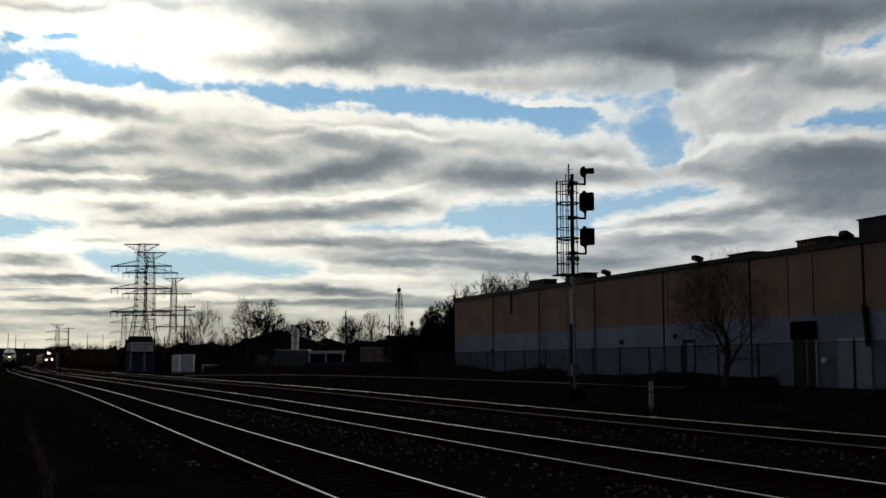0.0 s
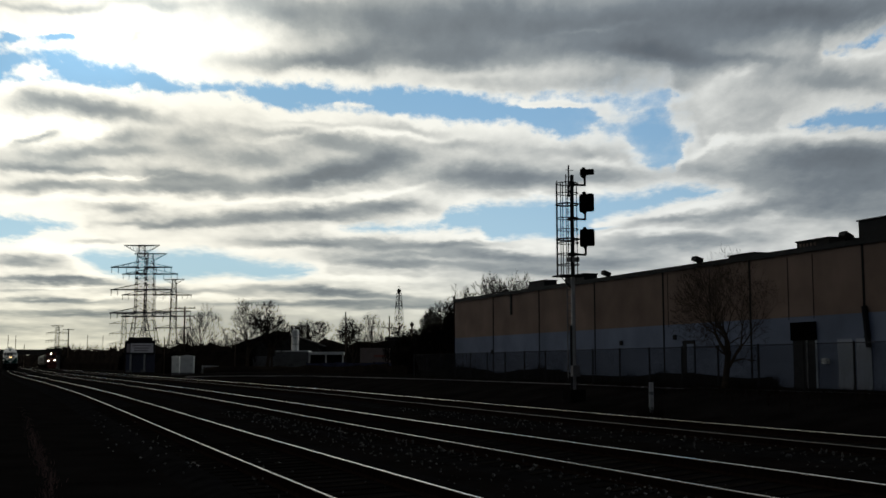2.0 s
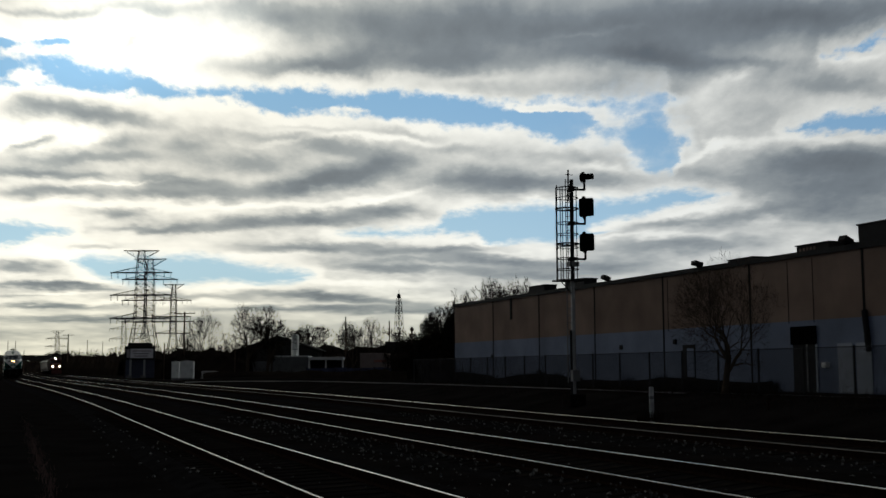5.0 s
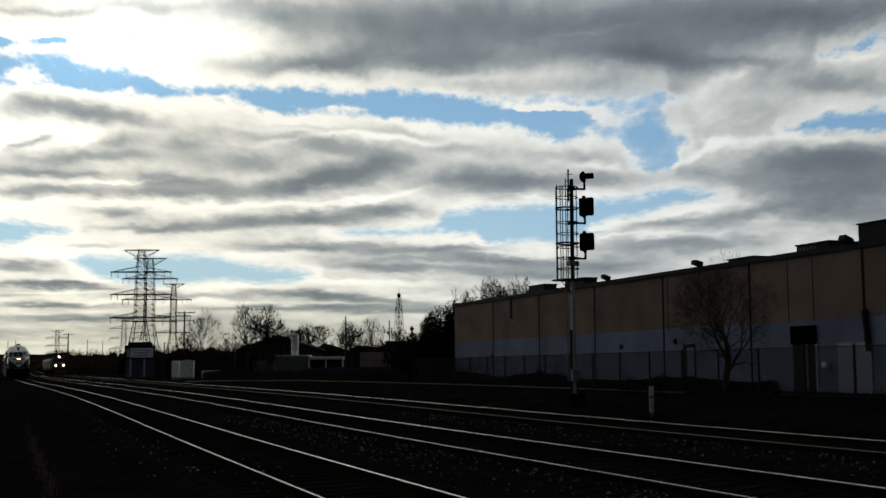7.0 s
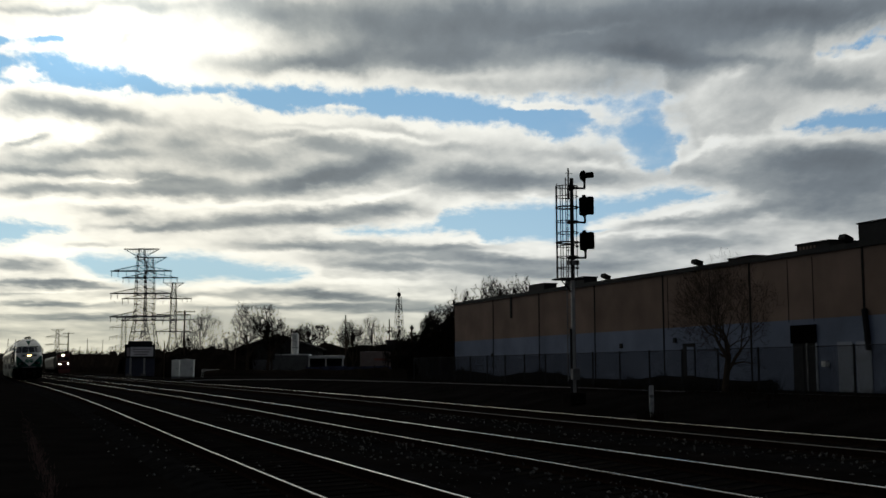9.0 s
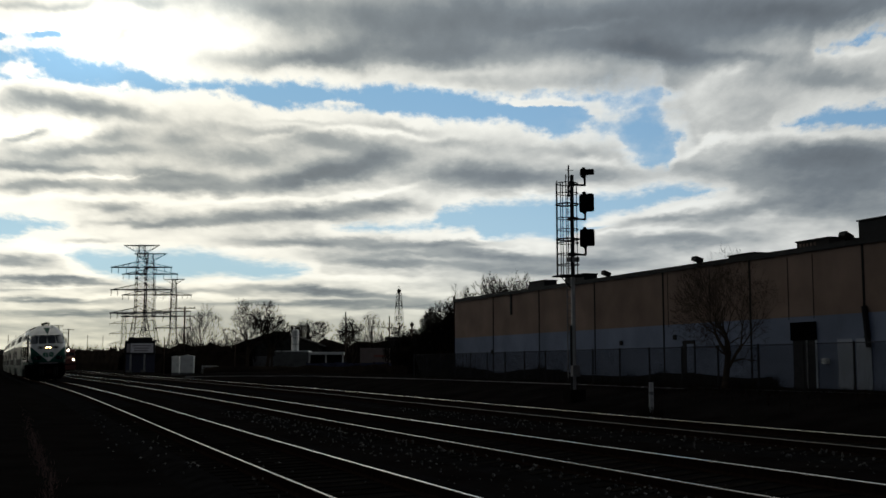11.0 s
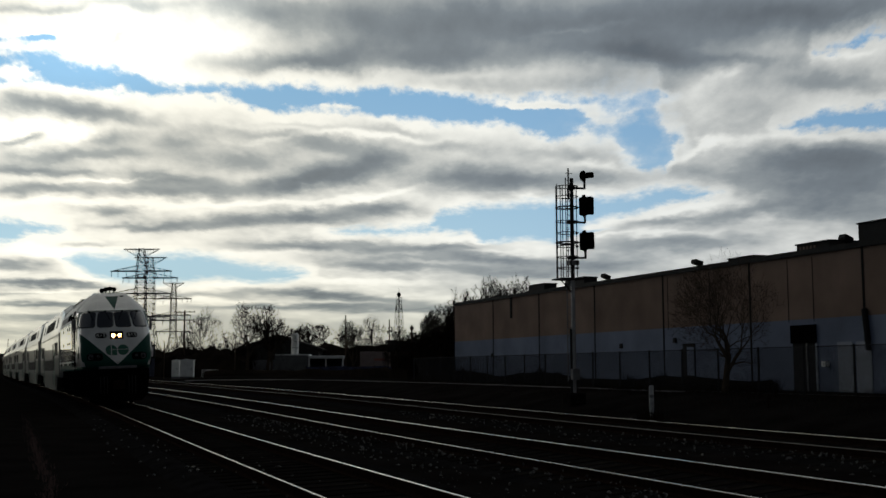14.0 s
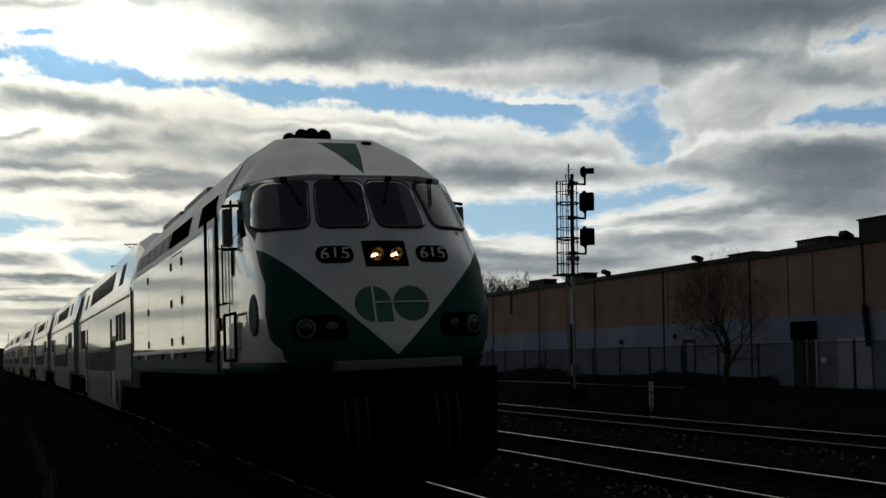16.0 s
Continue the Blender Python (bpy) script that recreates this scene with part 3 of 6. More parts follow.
# ---- passenger train ----
def loco_paint(name="loco_paint", coat=1.0, rough=.3, blur=.04):
    """White with a green lower nose that leaves a white pointed shield, and a green roof chevron."""
    m, nt, b = nodes_of(name)
    L = nt.links.new
    co = add(nt, "ShaderNodeTexCoord")
    sp = add(nt, "ShaderNodeSeparateXYZ")
    L(co.outputs["Object"], sp.inputs[0])

    def mth(op, a, c=None, d=None):
        n = add(nt, "ShaderNodeMath", operation=op)
        for i, v in enumerate((a, c, d)):
            if isinstance(v, (int, float)):
                n.inputs[i].default_value = v
            elif v is not None:
                L(v, n.inputs[i])
        return n.outputs[0]

    ax = mth("ABSOLUTE", sp.outputs[0])
    edge = mth("MULTIPLY_ADD", ax, .94, 1.745)                     # the shield's slanting edge
    # the white of the flanks wraps round the corner and ends along a line that leans back
    bound = mth("MAXIMUM", mth("MULTIPLY_ADD", sp.outputs[2], .9, -1.87), mth("MULTIPLY_ADD", sp.outputs[2], .15, .15))
    bound = mth("MAXIMUM", bound, mth("MINIMUM", mth("MULTIPLY_ADD", sp.outputs[2], 1.9, -5.2), 2.15))
    # a white wedge low on the corner paints a highlight into the green
    bound = mth("MINIMUM", bound, mth("MAXIMUM", mth("MULTIPLY_ADD", sp.outputs[2], 1.2, -1.97), .25))
    front = mth("LESS_THAN", sp.outputs[1], bound)
    green_low = mth("MULTIPLY", mth("GREATER_THAN", edge, sp.outputs[2]), front)
    post_side = mth("GREATER_THAN", ax, mth("MULTIPLY_ADD", sp.outputs[2], -.25, 2.33))
    side_post = mth("MULTIPLY", mth("MULTIPLY", front, post_side), mth("MULTIPLY", mth("LESS_THAN", sp.outputs[2], 4.13), mth("GREATER_THAN", sp.outputs[2], 3.2)))
    tri = mth("MULTIPLY", mth("GREATER_THAN", sp.outputs[2], mth("MULTIPLY_ADD", ax, 2.3, 4.2)), mth("LESS_THAN", sp.outputs[1], 2.35))
    skirt = mth("LESS_THAN", sp.outputs[2], 1.70)
    g = mth("MINIMUM", mth("ADD", mth("ADD", green_low, tri), mth("ADD", side_post, skirt)), 1.0)
    n1 = add(nt, "ShaderNodeTexNoise")
    n1.inputs["Scale"].default_value, n1.inputs["Detail"].default_value = 1.3, 7
    L(co.outputs["Object"], n1.inputs["Vector"])
    dirt = add(nt, "ShaderNodeMapRange")
    dirt.inputs[1].default_value, dirt.inputs[2].default_value, dirt.inputs[3].default_value, dirt.inputs[4].default_value = .3, .75, .72, 1.0
    L(n1.outputs[0], dirt.inputs[0])
    mix = add(nt, "ShaderNodeMixRGB")
    L(g, mix.inputs[0])
    mix.inputs[1].default_value, mix.inputs[2].default_value = (.80, .80, .78, 1), (.005, .068, .050, 1)
    mul = add(nt, "ShaderNodeMixRGB", blend_type="MULTIPLY")
    mul.inputs[0].default_value = 1
    L(mix.outputs[0], mul.inputs[1]), L(dirt.outputs[0], mul.inputs[2])
    L(mul.outputs[0], b.inputs["Base Color"])
    # the green is duller than the polished white
    L(mth("MULTIPLY_ADD", g, .65 - rough, rough), b.inputs["Roughness"])
    L(mth("MULTIPLY_ADD", g, -.9 * coat, coat), b.inputs["Coat Weight"])
    L(mth("MULTIPLY_ADD", g, -.4, .5), b.inputs["Specular IOR Level"])
    b.inputs["Coat Roughness"].default_value = blur
    return m


M_LOCO = loco_paint()
M_LOCO_ROOF = loco_paint("weathered_roof_paint", .25, .6, .3)
# white flanks greyed far below the nose's white; their shade is in the colour
M_COACH_WHITE = mat("shaded_coach_white", (.30, .31, .295), .3, 0, scale=.8, vary=.2, bump=.025, fine=4, coat=.7)
M_HOOD_PANEL = mat("shaded_hood_panel", (.34, .35, .33), .3, 0, scale=1.1, vary=.15, bump=.012, fine=3, coat=1.0)
for _m in (M_COACH_WHITE, M_HOOD_PANEL):
    for _n in _m.node_tree.nodes:
        if _n.type == "BSDF_PRINCIPLED":
            _n.inputs["Coat IOR"].default_value, _n.inputs["Coat Roughness"].default_value = 1.75, .03
# the grey-green paints in the ground's reflection on the coaches' lower sides
M_COACH_LOW = mat("coach_lower_reflection", (.075, .09, .082), .6, 0, scale=.8, vary=.25, bump=.02, fine=6, gloss=.12)
M_CORNER = mat("skirt_green", (.03, .058, .046), .7, 0, scale=1.2, vary=.25, bump=.05, gloss=.08)
M_COACH_DOOR = mat("coach_door", (.04, .10, .075), .5, vary=.2, bump=0, gloss=.2)
M_LOGO = mat("logo_green", (.02, .13, .08), .4, vary=.1, bump=0)
M_LAMP = glow("lit_lamp", (1.0, .80, .50), 90.0)
M_BEAM = glow("headlight_beam", (1.0, .76, .50), 55.0)
M_REFLECT = mat("lamp_reflector", (.95, .60, .34), .12, 1.0, scale=9, vary=.1, bump=0)
M_PLATE = mat("numeral_white", (.75, .75, .72), .5, vary=.05, bump=0)
# blacker than paint: the shade round the running gear is in this colour too
M_BLACK = mat("black_paint_and_shade", (.0022, .0022, .0024), .9, vary=.3, bump=.05, gloss=0.0)
M_CWIN = mat("smoked_window", (.012, .012, .014), .7, vary=.3, bump=0, gloss=.03)
M_PANE = mat("cab_glass", (.05, .052, .058), .07, 0, scale=.5, vary=.2, bump=0, coat=.6)
M_REDPAINT = mat("red_paint", (.06, .005, .004), .6, vary=.2, coat=.05)
M_CARGREY = mat("hopper_grey", (.12, .105, .085), .6, scale=.8, vary=.25)

# height, how far the front leans back, half width, how deep the corners curve
NOSE = [(1.55, .02, 1.46, .88), (1.72, -.22, 1.49, 1.03), (2.0, -.18, 1.53, .87), (2.3, -.08, 1.55, .72), (2.9, .10, 1.56, .84), (3.36, .38, 1.55, .96), (3.8, .70, 1.52, 1.04), (4.15, .96, 1.44, 1.02)]


def nose_at(u, z, out=0.0):
    zs = [r[0] for r in NOSE]
    yf, w, b = (float(np.interp(z, zs, [r[i] for r in NOSE])) for i in (1, 2, 3))
    a = min(1, abs(u))
    y = yf + b * (1 - (1 - a ** 2.4) ** (1 / 2.4))
    return Vector((math.copysign(w * a, u) + math.copysign(out * a ** 2, u), y - out, z + out * .25))


def nose_patch(pts, out, thick=.02):
    """A panel that follows the nose; its outline is given as (u, height)."""
    bm = bmesh.new()
    cu, cz = sum(p[0] for p in pts) / len(pts), sum(p[1] for p in pts) / len(pts)
    rings = []
    for k in (1.0, .9, .78, .62, .42, .2):
        rings.append([bm.verts.new(nose_at(cu + (p[0] - cu) * k, cz + (p[1] - cz) * k, out)) for p in pts])
    back = [bm.verts.new(nose_at(p[0], p[1], out - thick)) for p in pts]
    c = bm.verts.new(nose_at(cu, cz, out))
    n = len(pts)
    for i in range(n):
        j = (i + 1) % n
        bm.faces.new((back[i], back[j], rings[0][j], rings[0][i]))
        for a, b in zip(rings, rings[1:]):
            bm.faces.new((a[i], a[j], b[j], b[i]))
        bm.faces.new((rings[-1][i], rings[-1][j], c))
    return bm


def round_uz(u0, u1, z0, z1, r, lean=0.0, n=4):
    """A rounded outline on the nose; r in metres of height."""
    ru = r / 1.5
    pts = []
    for cu, cz, a0 in ((u1 - ru, z1 - r, 0), (u0 + ru, z1 - r, 90), (u0 + ru, z0 + r, 180), (u1 - ru, z0 + r, 270)):
        for i in range(n + 1):
            a = radians(a0 + 90 * i / n)
            z = cz + r * math.sin(a)
            pts.append((cu + ru * math.cos(a) + lean * (z - z0), z))
    full = []
    for (ua, za), (ub, zb) in zip(pts, pts[1:] + pts[:1]):
        m = max(1, int(max(abs(za - zb) / .06, abs(ua - ub) / .05)))
        full += [(ua + (ub - ua) * i / m, za + (zb - za) * i / m) for i in range(m)]
    return full


def text_mesh(word, size, m, material, parent, name="numerals"):
    cu = bpy.data.curves.new(name, "FONT")
    cu.body, cu.size, cu.align_x, cu.align_y, cu.extrude = word, size, "CENTER", "CENTER", .004
    tmp = bpy.data.objects.new("tmp", cu)
    scene.collection.objects.link(tmp)
    me = bpy.data.meshes.new_from_object(tmp.evaluated_get(bpy.context.evaluated_depsgraph_get()))
    bpy.data.objects.remove(tmp)
    me.materials.append(material)
    ob = new(name, me)
    ob.matrix_basis, ob.parent = m, parent
    return ob


LOCO_LEN = 16.7
HOOD = [(1.53, 1.52), (1.55, 1.6), (1.55, 3.82), (1.43, 4.33), (1.14, 4.78), (.66, 5.09)]    # half of the hood's section


def bogie(parent, y, axles, wheel_r=.5):
    """A truck: frame, springs and wheelsets."""
    span = 1.75 * (len(axles) - 1)
    fr = bmesh.new()
    for s in (-1, 1):
        prism(fr, [(y - span / 2 - .7, .55), (y - span / 2 - .6, .85), (y + span / 2 + .6, .85), (y + span / 2 + .7, .55), (y + .4, .42), (y - .4, .42)], s * 1.05 - .08, s * 1.05 + .08, axis="x")
    box(fr, -1.0, 1.0, y - .3, y + .3, .5, .8)
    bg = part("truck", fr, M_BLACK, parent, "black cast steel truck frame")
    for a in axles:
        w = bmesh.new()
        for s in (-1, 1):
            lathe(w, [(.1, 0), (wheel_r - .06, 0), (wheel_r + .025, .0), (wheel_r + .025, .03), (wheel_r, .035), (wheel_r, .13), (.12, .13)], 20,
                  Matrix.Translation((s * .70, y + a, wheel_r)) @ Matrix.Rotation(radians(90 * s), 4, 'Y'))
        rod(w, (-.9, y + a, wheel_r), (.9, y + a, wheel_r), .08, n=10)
        part("wheelset", w, M_BLACK, bg, "worn steel wheels on an axle, coloured black for shade")
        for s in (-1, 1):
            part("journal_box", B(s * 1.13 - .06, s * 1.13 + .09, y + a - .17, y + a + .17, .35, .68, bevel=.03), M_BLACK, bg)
    return bg


def locomotive():
    th = thing("passenger_locomotive", pose(0, 0, 0), "white and green streamlined diesel passenger locomotive with lit headlights", "locomotive", kind="")
    # nose and cab shell
    bm = bmesh.new()
    zs = [1.55, 1.65, 1.75, 1.95, 2.15, 2.3, 2.5, 2.7, 2.9, 3.1, 3.25, 3.42, 3.6, 3.8, 3.98, 4.08, 4.15]
    us = [-1 + 2 * i / 40 for i in range(41)]
    rows = []
    for z in zs:
        row = [nose_at(u, z) for u in us]
        w = row[-1].x
        hw = min(1.55, float(np.interp(z, [h[1] for h in HOOD], [h[0] for h in HOOD])))
        row = [Vector((-hw, 3.4, min(z, 4.88))), Vector((-(w * .5 + hw * .5), 2.2, z)), *row, Vector((w * .5 + hw * .5, 2.2, z)), Vector((hw, 3.4, min(z, 4.88)))]
        rows.append(row)
    vs = grid(bm, rows)
    bm.faces.new(vs[-1]), bm.faces.new(vs[0][::-1])
    part("nose", bm, M_LOCO, th, "white nose with a pointed shield over green", smooth=True)
    # faceted cab roof with a lip over the windscreen
    bm = bmesh.new()
    half = [[(-1.43, 3.42, 4.10), (-1.47, 1.98, 4.11), (-1.16, 1.26, 4.11), (-.74, .98, 4.11)], [(-1.44, 3.42, 4.25), (-1.48, 1.98, 4.17), (-1.17, 1.23, 4.17), (-.75, .94, 4.17)],
            [(-1.15, 3.42, 4.77), (-1.12, 2.36, 4.595), (-.95, 1.89, 4.59), (-.70, 1.70, 4.585)], [(-.68, 3.42, 5.095), (-.67, 2.74, 4.975), (-.655, 2.64, 4.972), (-.62, 2.58, 4.97)]]
    vs = grid(bm, [r + [(-x, y, z) for x, y, z in r[::-1]] for r in half])
    bm.faces.new(vs[-1]), bm.faces.new(vs[0][::-1])
    seams = [e for e in bm.edges if e.calc_length() > .1]
    bmesh.ops.bevel(bm, geom=seams, offset=.012, segments=2, affect='EDGES')
    part("cab_roof", bm, M_LOCO_ROOF, th, "white faceted cab roof with a green chevron")
    # hood behind the cab
    ends = (3.35, 3.4, 8, 13, LOCO_LEN - .25)
    for name, cut, paint, words in (("hood", HOOD[:3], M_LOCO, "glossy white side panels over a green sill"), ("hood_roof", HOOD[2:], M_LOCO_ROOF, "dull weathered hood roof")):
        bm = bmesh.new()
        loop = cut + [(-x, z) for x, z in cut[::-1]]
        vs = grid(bm, [[(x, y, z) for x, z in loop] for y in ends] + [[(x * .96, LOCO_LEN, z) for x, z in loop]], close=True)
        bm.faces.new(vs[0]), bm.faces.new(vs[-1][::-1])
        ob = part(name, bm, paint, th, words)
        if name == "hood":
            hood = ob
    # windscreen: four panes in dark rubber
    for u0, u1, lean in ((-1.0, -.565, .05), (-.525, -.065, .045), (-.01, .45, -.045), (.495, .91, -.09)):
        gk = part("windscreen_gasket", nose_patch(round_uz(u0, u1, 3.39, 4.11, .13, lean), .012), M_RUBBER, th, "black rubber window seal")
        part("pane", nose_patch(round_uz(u0 + .01, u1 - .01, 3.405, 4.095, .122, lean), .02), M_PANE, gk, "grey tinted windscreen pane", smooth=True)
    for u, d in ((-.73, .12), (-.28, .13), (.22, -.13), (.66, -.12)):
        wp = bmesh.new()
        a = nose_at(u, 4.14, .05)
        rod(wp, a, nose_at(u + d, 3.72, .05), .012)
        box(wp, a.x - .045, a.x + .045, a.y + .0, a.y + .09, a.z - .05, a.z + .01, bevel=.012)
        part("wiper", wp, M_BLACK, th, "black windscreen wiper")
    # headlight box and number boards
    hb = part("headlight_box", nose_patch(round_uz(-.185, .185, 2.87, 3.215, .01), .012, .05), M_BLACK, th, "black recessed headlight housing")
    lamp_r, focus = .088, .03
    for s in (-1, 1):
        c = nose_at(.084 * s, 3.025, .01)
        m = Matrix.Translation(c) @ Matrix.Rotation(radians(88), 4, 'X')
        deep = lamp_r ** 2 / (4 * focus) + .008
        lp = part("headlight", lathe(bmesh.new(), [(lamp_r + .012, 0), (lamp_r + .012, deep + .006), (lamp_r + .002, deep + .006), (lamp_r + .002, 0)], 24, m), M_BLACK, hb, "black lamp barrel")
        dish = bmesh.new()
        grid(dish, [[m @ Vector((r * math.cos(6.28319 * q / 28), r * math.sin(6.28319 * q / 28), .008 + r * r / (4 * focus))) for q in range(28)] for r in [.004 + (lamp_r - .004) * k / 10 for k in range(11)]], close=True)
        part("reflector", dish, M_REFLECT, lp, "amber-lit polished reflector", smooth=True)
        bulb = lathe(bmesh.new(), [(.003, 0), (.003, focus - .002), (.007, focus), (.010, focus + .006), (.007, focus + .012), (.003, focus + .016)], 12, m)
        part("bulb", bulb, M_BEAM, lp, "glaring headlight bulb")
    for s in (-1, 1):
        bd = part("number_board", nose_patch(round_uz(s * .42 - .15, s * .42 + .15, 2.92, 3.15, .10), .012, .03), M_BLACK, th, "black rounded number board")
        n0 = nose_at(s * .42, 3.035, .022)
        ang = math.degrees(math.atan2(nose_at(s * .42 + .1, 3.035).y - nose_at(s * .42 - .1, 3.035).y, nose_at(s * .42 + .1, 3.035).x - nose_at(s * .42 - .1, 3.035).x))
        text_mesh("615", .225, Matrix.Translation(n0) @ Matrix.Rotation(radians(ang), 4, 'Z') @ Matrix.Rotation(radians(76), 4, 'X') @ Matrix.Diagonal((1.16, 1, 1, 1)), M_PLATE, bd)
    # round emblem: two discs split by white lines
    for s in (-1, 1):
        cx = .162 * s
        pts = [(cx + .155 * math.cos(6.28319 * i / 28), 2.385 + .228 * math.sin(6.28319 * i / 28)) for i in range(28)]
        part("emblem_disc", nose_patch(pts, .005, .01), M_LOGO, th, "green painted disc")
    part("emblem_square", nose_patch(round_uz(-.155, -.008, 2.158, 2.388, .012), .006, .01), M_LOGO, th, "green painted block")
    part("emblem_line", nose_patch([(-.16, 2.393), (-.16, 2.411), (.33, 2.411), (.33, 2.393)], .02, .02), M_PLATE, th)
    part("emblem_line", nose_patch([(-.168, 2.15), (-.168, 2.62), (-.152, 2.62), (-.152, 2.15)], .018, .018), M_PLATE, th)
    # low lights in dark pockets
    for s in (-1, 1):
        pk = part("lamp_pocket", nose_patch(round_uz(s * .61 - .21, s * .61 + .21, 1.94, 2.26, .12), .006, .02), M_BLACK, th, "black lamp pocket")
        for k, lit in ((.71, True), (.52, False)):
            c = nose_at(s * k, 2.1, .012)
            m = Matrix.Translation(c) @ Matrix.Rotation(radians(38 * s * k), 4, 'Z') @ Matrix.Rotation(radians(90), 4, 'X')
            lp = part("ditch_light", lathe(bmesh.new(), [(.12, 0), (.12, .045), (.10, .05), (.095, .02)], 20, m), M_GREYSTEEL if lit else M_BLACK, pk)
            part("lens", lathe(bmesh.new(), [(.094, .015), (.08, .032), (.03, .042)], 18, m), M_GLASS, lp)
    for s in (-1, 1):
        part("bracket", B(s * 1.12 - .07, s * 1.12 + .07, nose_at(s * .78, 3.36).y - .05, nose_at(s * .78, 3.36).y + .02, 3.24, 3.36, bevel=.01), M_WHITE, th, "small white step bracket")
    # anticlimber, pilot and coupler
    part("anticlimber", B(-.80, .80, -.34, .3, 1.57, 1.69, bevel=.02), M_GREYSTEEL, th, "grey steel anticlimber sill")
    pl = bmesh.new()
    prism(pl, [(-1.32, 1.55), (1.32, 1.55), (1.28, .45), (1.0, .16), (-1.0, .16), (-1.28, .45)], -.22, .45)
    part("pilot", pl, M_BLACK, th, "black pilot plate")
    cp = B(-.16, .16, -.65, -.1, .72, 1.02, bevel=.04)
    box(cp, -.24, .24, -.8, -.55, .68, 1.06, bevel=.05)
    part("coupler", cp, M_RUST, th, "rusty knuckle coupler")
    for s in (-1, 1):
        for k in range(3):
            hs = bmesh.new()
            x = s * (.45 + .14 * k)
            rings = []
            for i in range(9):
                c = Vector((x, -.25 - .1 * math.sin(i / 8 * 3.14), 1.25 - .75 * i / 8))
                rings.append([c + Vector((.022 * math.cos(6.28319 * q / 8), .022 * math.sin(6.28319 * q / 8), 0)) for q in range(8)])
            vs = grid(hs, rings, close=True)
            hs.faces.new(vs[0]), hs.faces.new(vs[-1][::-1])
            part("air_hose", hs, M_RUBBER, th, "hanging black air hose")
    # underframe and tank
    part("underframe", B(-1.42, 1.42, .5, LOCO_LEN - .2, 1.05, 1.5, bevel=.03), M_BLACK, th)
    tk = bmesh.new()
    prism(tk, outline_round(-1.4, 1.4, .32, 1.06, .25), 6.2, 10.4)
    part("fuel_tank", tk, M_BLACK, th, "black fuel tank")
    for y in (3.2, LOCO_LEN - 3.3):
        bogie(th, y, (-1.375, 1.375), .51)
    # roof details
    hc = part("horn_cluster", B(-.30, .34, 4.1, 4.6, 5.08, 5.16, bevel=.02), M_BLACK, th, "black air horns on the cab roof")
    for x, l, up in ((-.27, .0, -.03), (-.09, .1, .02), (.10, .0, .06), (.28, .1, .02)):
        hn = lathe(bmesh.new(), [(.05, 0), (.06, .18), (.112, .34), (.118, .36)], 14, Matrix.Translation((x, 4.55 - l, 5.28 + up)) @ Matrix.Rotation(radians(90), 4, 'X'))
        rod(hn, (x, 4.45 - l, 5.1), (x, 4.45 - l, 5.28 + up), .025)
        part("horn", hn, M_BLACK, hc)
    part("roof_hatch", B(.38, .52, 2.28, 2.42, 4.80, 4.895, bevel=.02), M_BLACK, th)
    for y0, y1 in ((8.6, 11.8), (12.4, 15.6)):
        part("radiator_housing", B(-.90, .90, y0, y1, 4.9, 5.12, bevel=.05), M_GREYSTEEL, th, "grey radiator housing")
    for k in range(3):
        fan = lathe(bmesh.new(), [(.5, 0), (.5, .1), (.44, .1), (.4, .04)], 24, Matrix.Translation((0, 9.2 + k * 1.1, 5.10)))
        part("radiator_fan", fan, M_DARK, th)
    for s in (-1, 1):
        # grilles under the roof edge, doors, rails, steps, mirror
        def lean(z, o):
            return (s * (1.55 - (z - 3.82) * .2353 + o), z + o * .2)

        for k in range(5):
            y0 = 9.85 + k * 1.24
            part("grille", prism(bmesh.new(), [lean(3.99, .012), lean(4.31, .012), lean(4.31, -.05), lean(3.99, -.05)], y0, y0 + 1.12), M_GREYSTEEL, hood, "grey louvred intake screen")
        for y0, y1 in ((4.15, 5.75), (6.95, 9.6)):
            part("intake", prism(bmesh.new(), [lean(3.98, .014), lean(4.32, .014), lean(4.32, -.06), lean(3.98, -.06)], y0, y1), M_BLACK, hood, "large black air intake")
        part("fascia", prism(bmesh.new(), [lean(3.86, .006), lean(3.96, .006), lean(3.96, -.03), lean(3.86, -.03)], 3.95, LOCO_LEN - .3), M_WHITE, hood, "bright strip under the intakes")
        for y0, y1 in ((4.5, 7.585), (7.615, 13.085), (13.115, 16.4)):
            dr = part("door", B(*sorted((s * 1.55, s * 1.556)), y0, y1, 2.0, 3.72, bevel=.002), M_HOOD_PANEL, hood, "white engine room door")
            for y in ((7.6, 9.1) if y1 == 13.085 else (13.1,) if y1 == 16.4 else ()):
                for zz in (2.12, 2.86, 3.58):
                    part("hinge", B(*sorted((s * 1.553, s * 1.578)), y - .035, y + .035, zz - .075, zz + .075), M_DARK, dr)
        for y in (7.6, 13.1):
            part("seam", B(*sorted((s * 1.549, s * 1.5545)), y - .015, y + .015, 2.0, 3.76), M_JOINT, hood)
        part("seam", B(*sorted((s * 1.549, s * 1.5545)), 7.6, 9.0, 3.755, 3.775), M_JOINT, hood)
        part("skirt_panel", B(*sorted((s * 1.55, s * 1.557)), 3.42, LOCO_LEN - .3, 1.60, 1.89), M_CORNER, th, "dull green lower strip")
        sl = part("sill", B(*sorted((s * 1.55, s * 1.60)), 4.0, LOCO_LEN - .3, 1.90, 1.965, bevel=.01), M_WHITE, th, "white side sill strip")
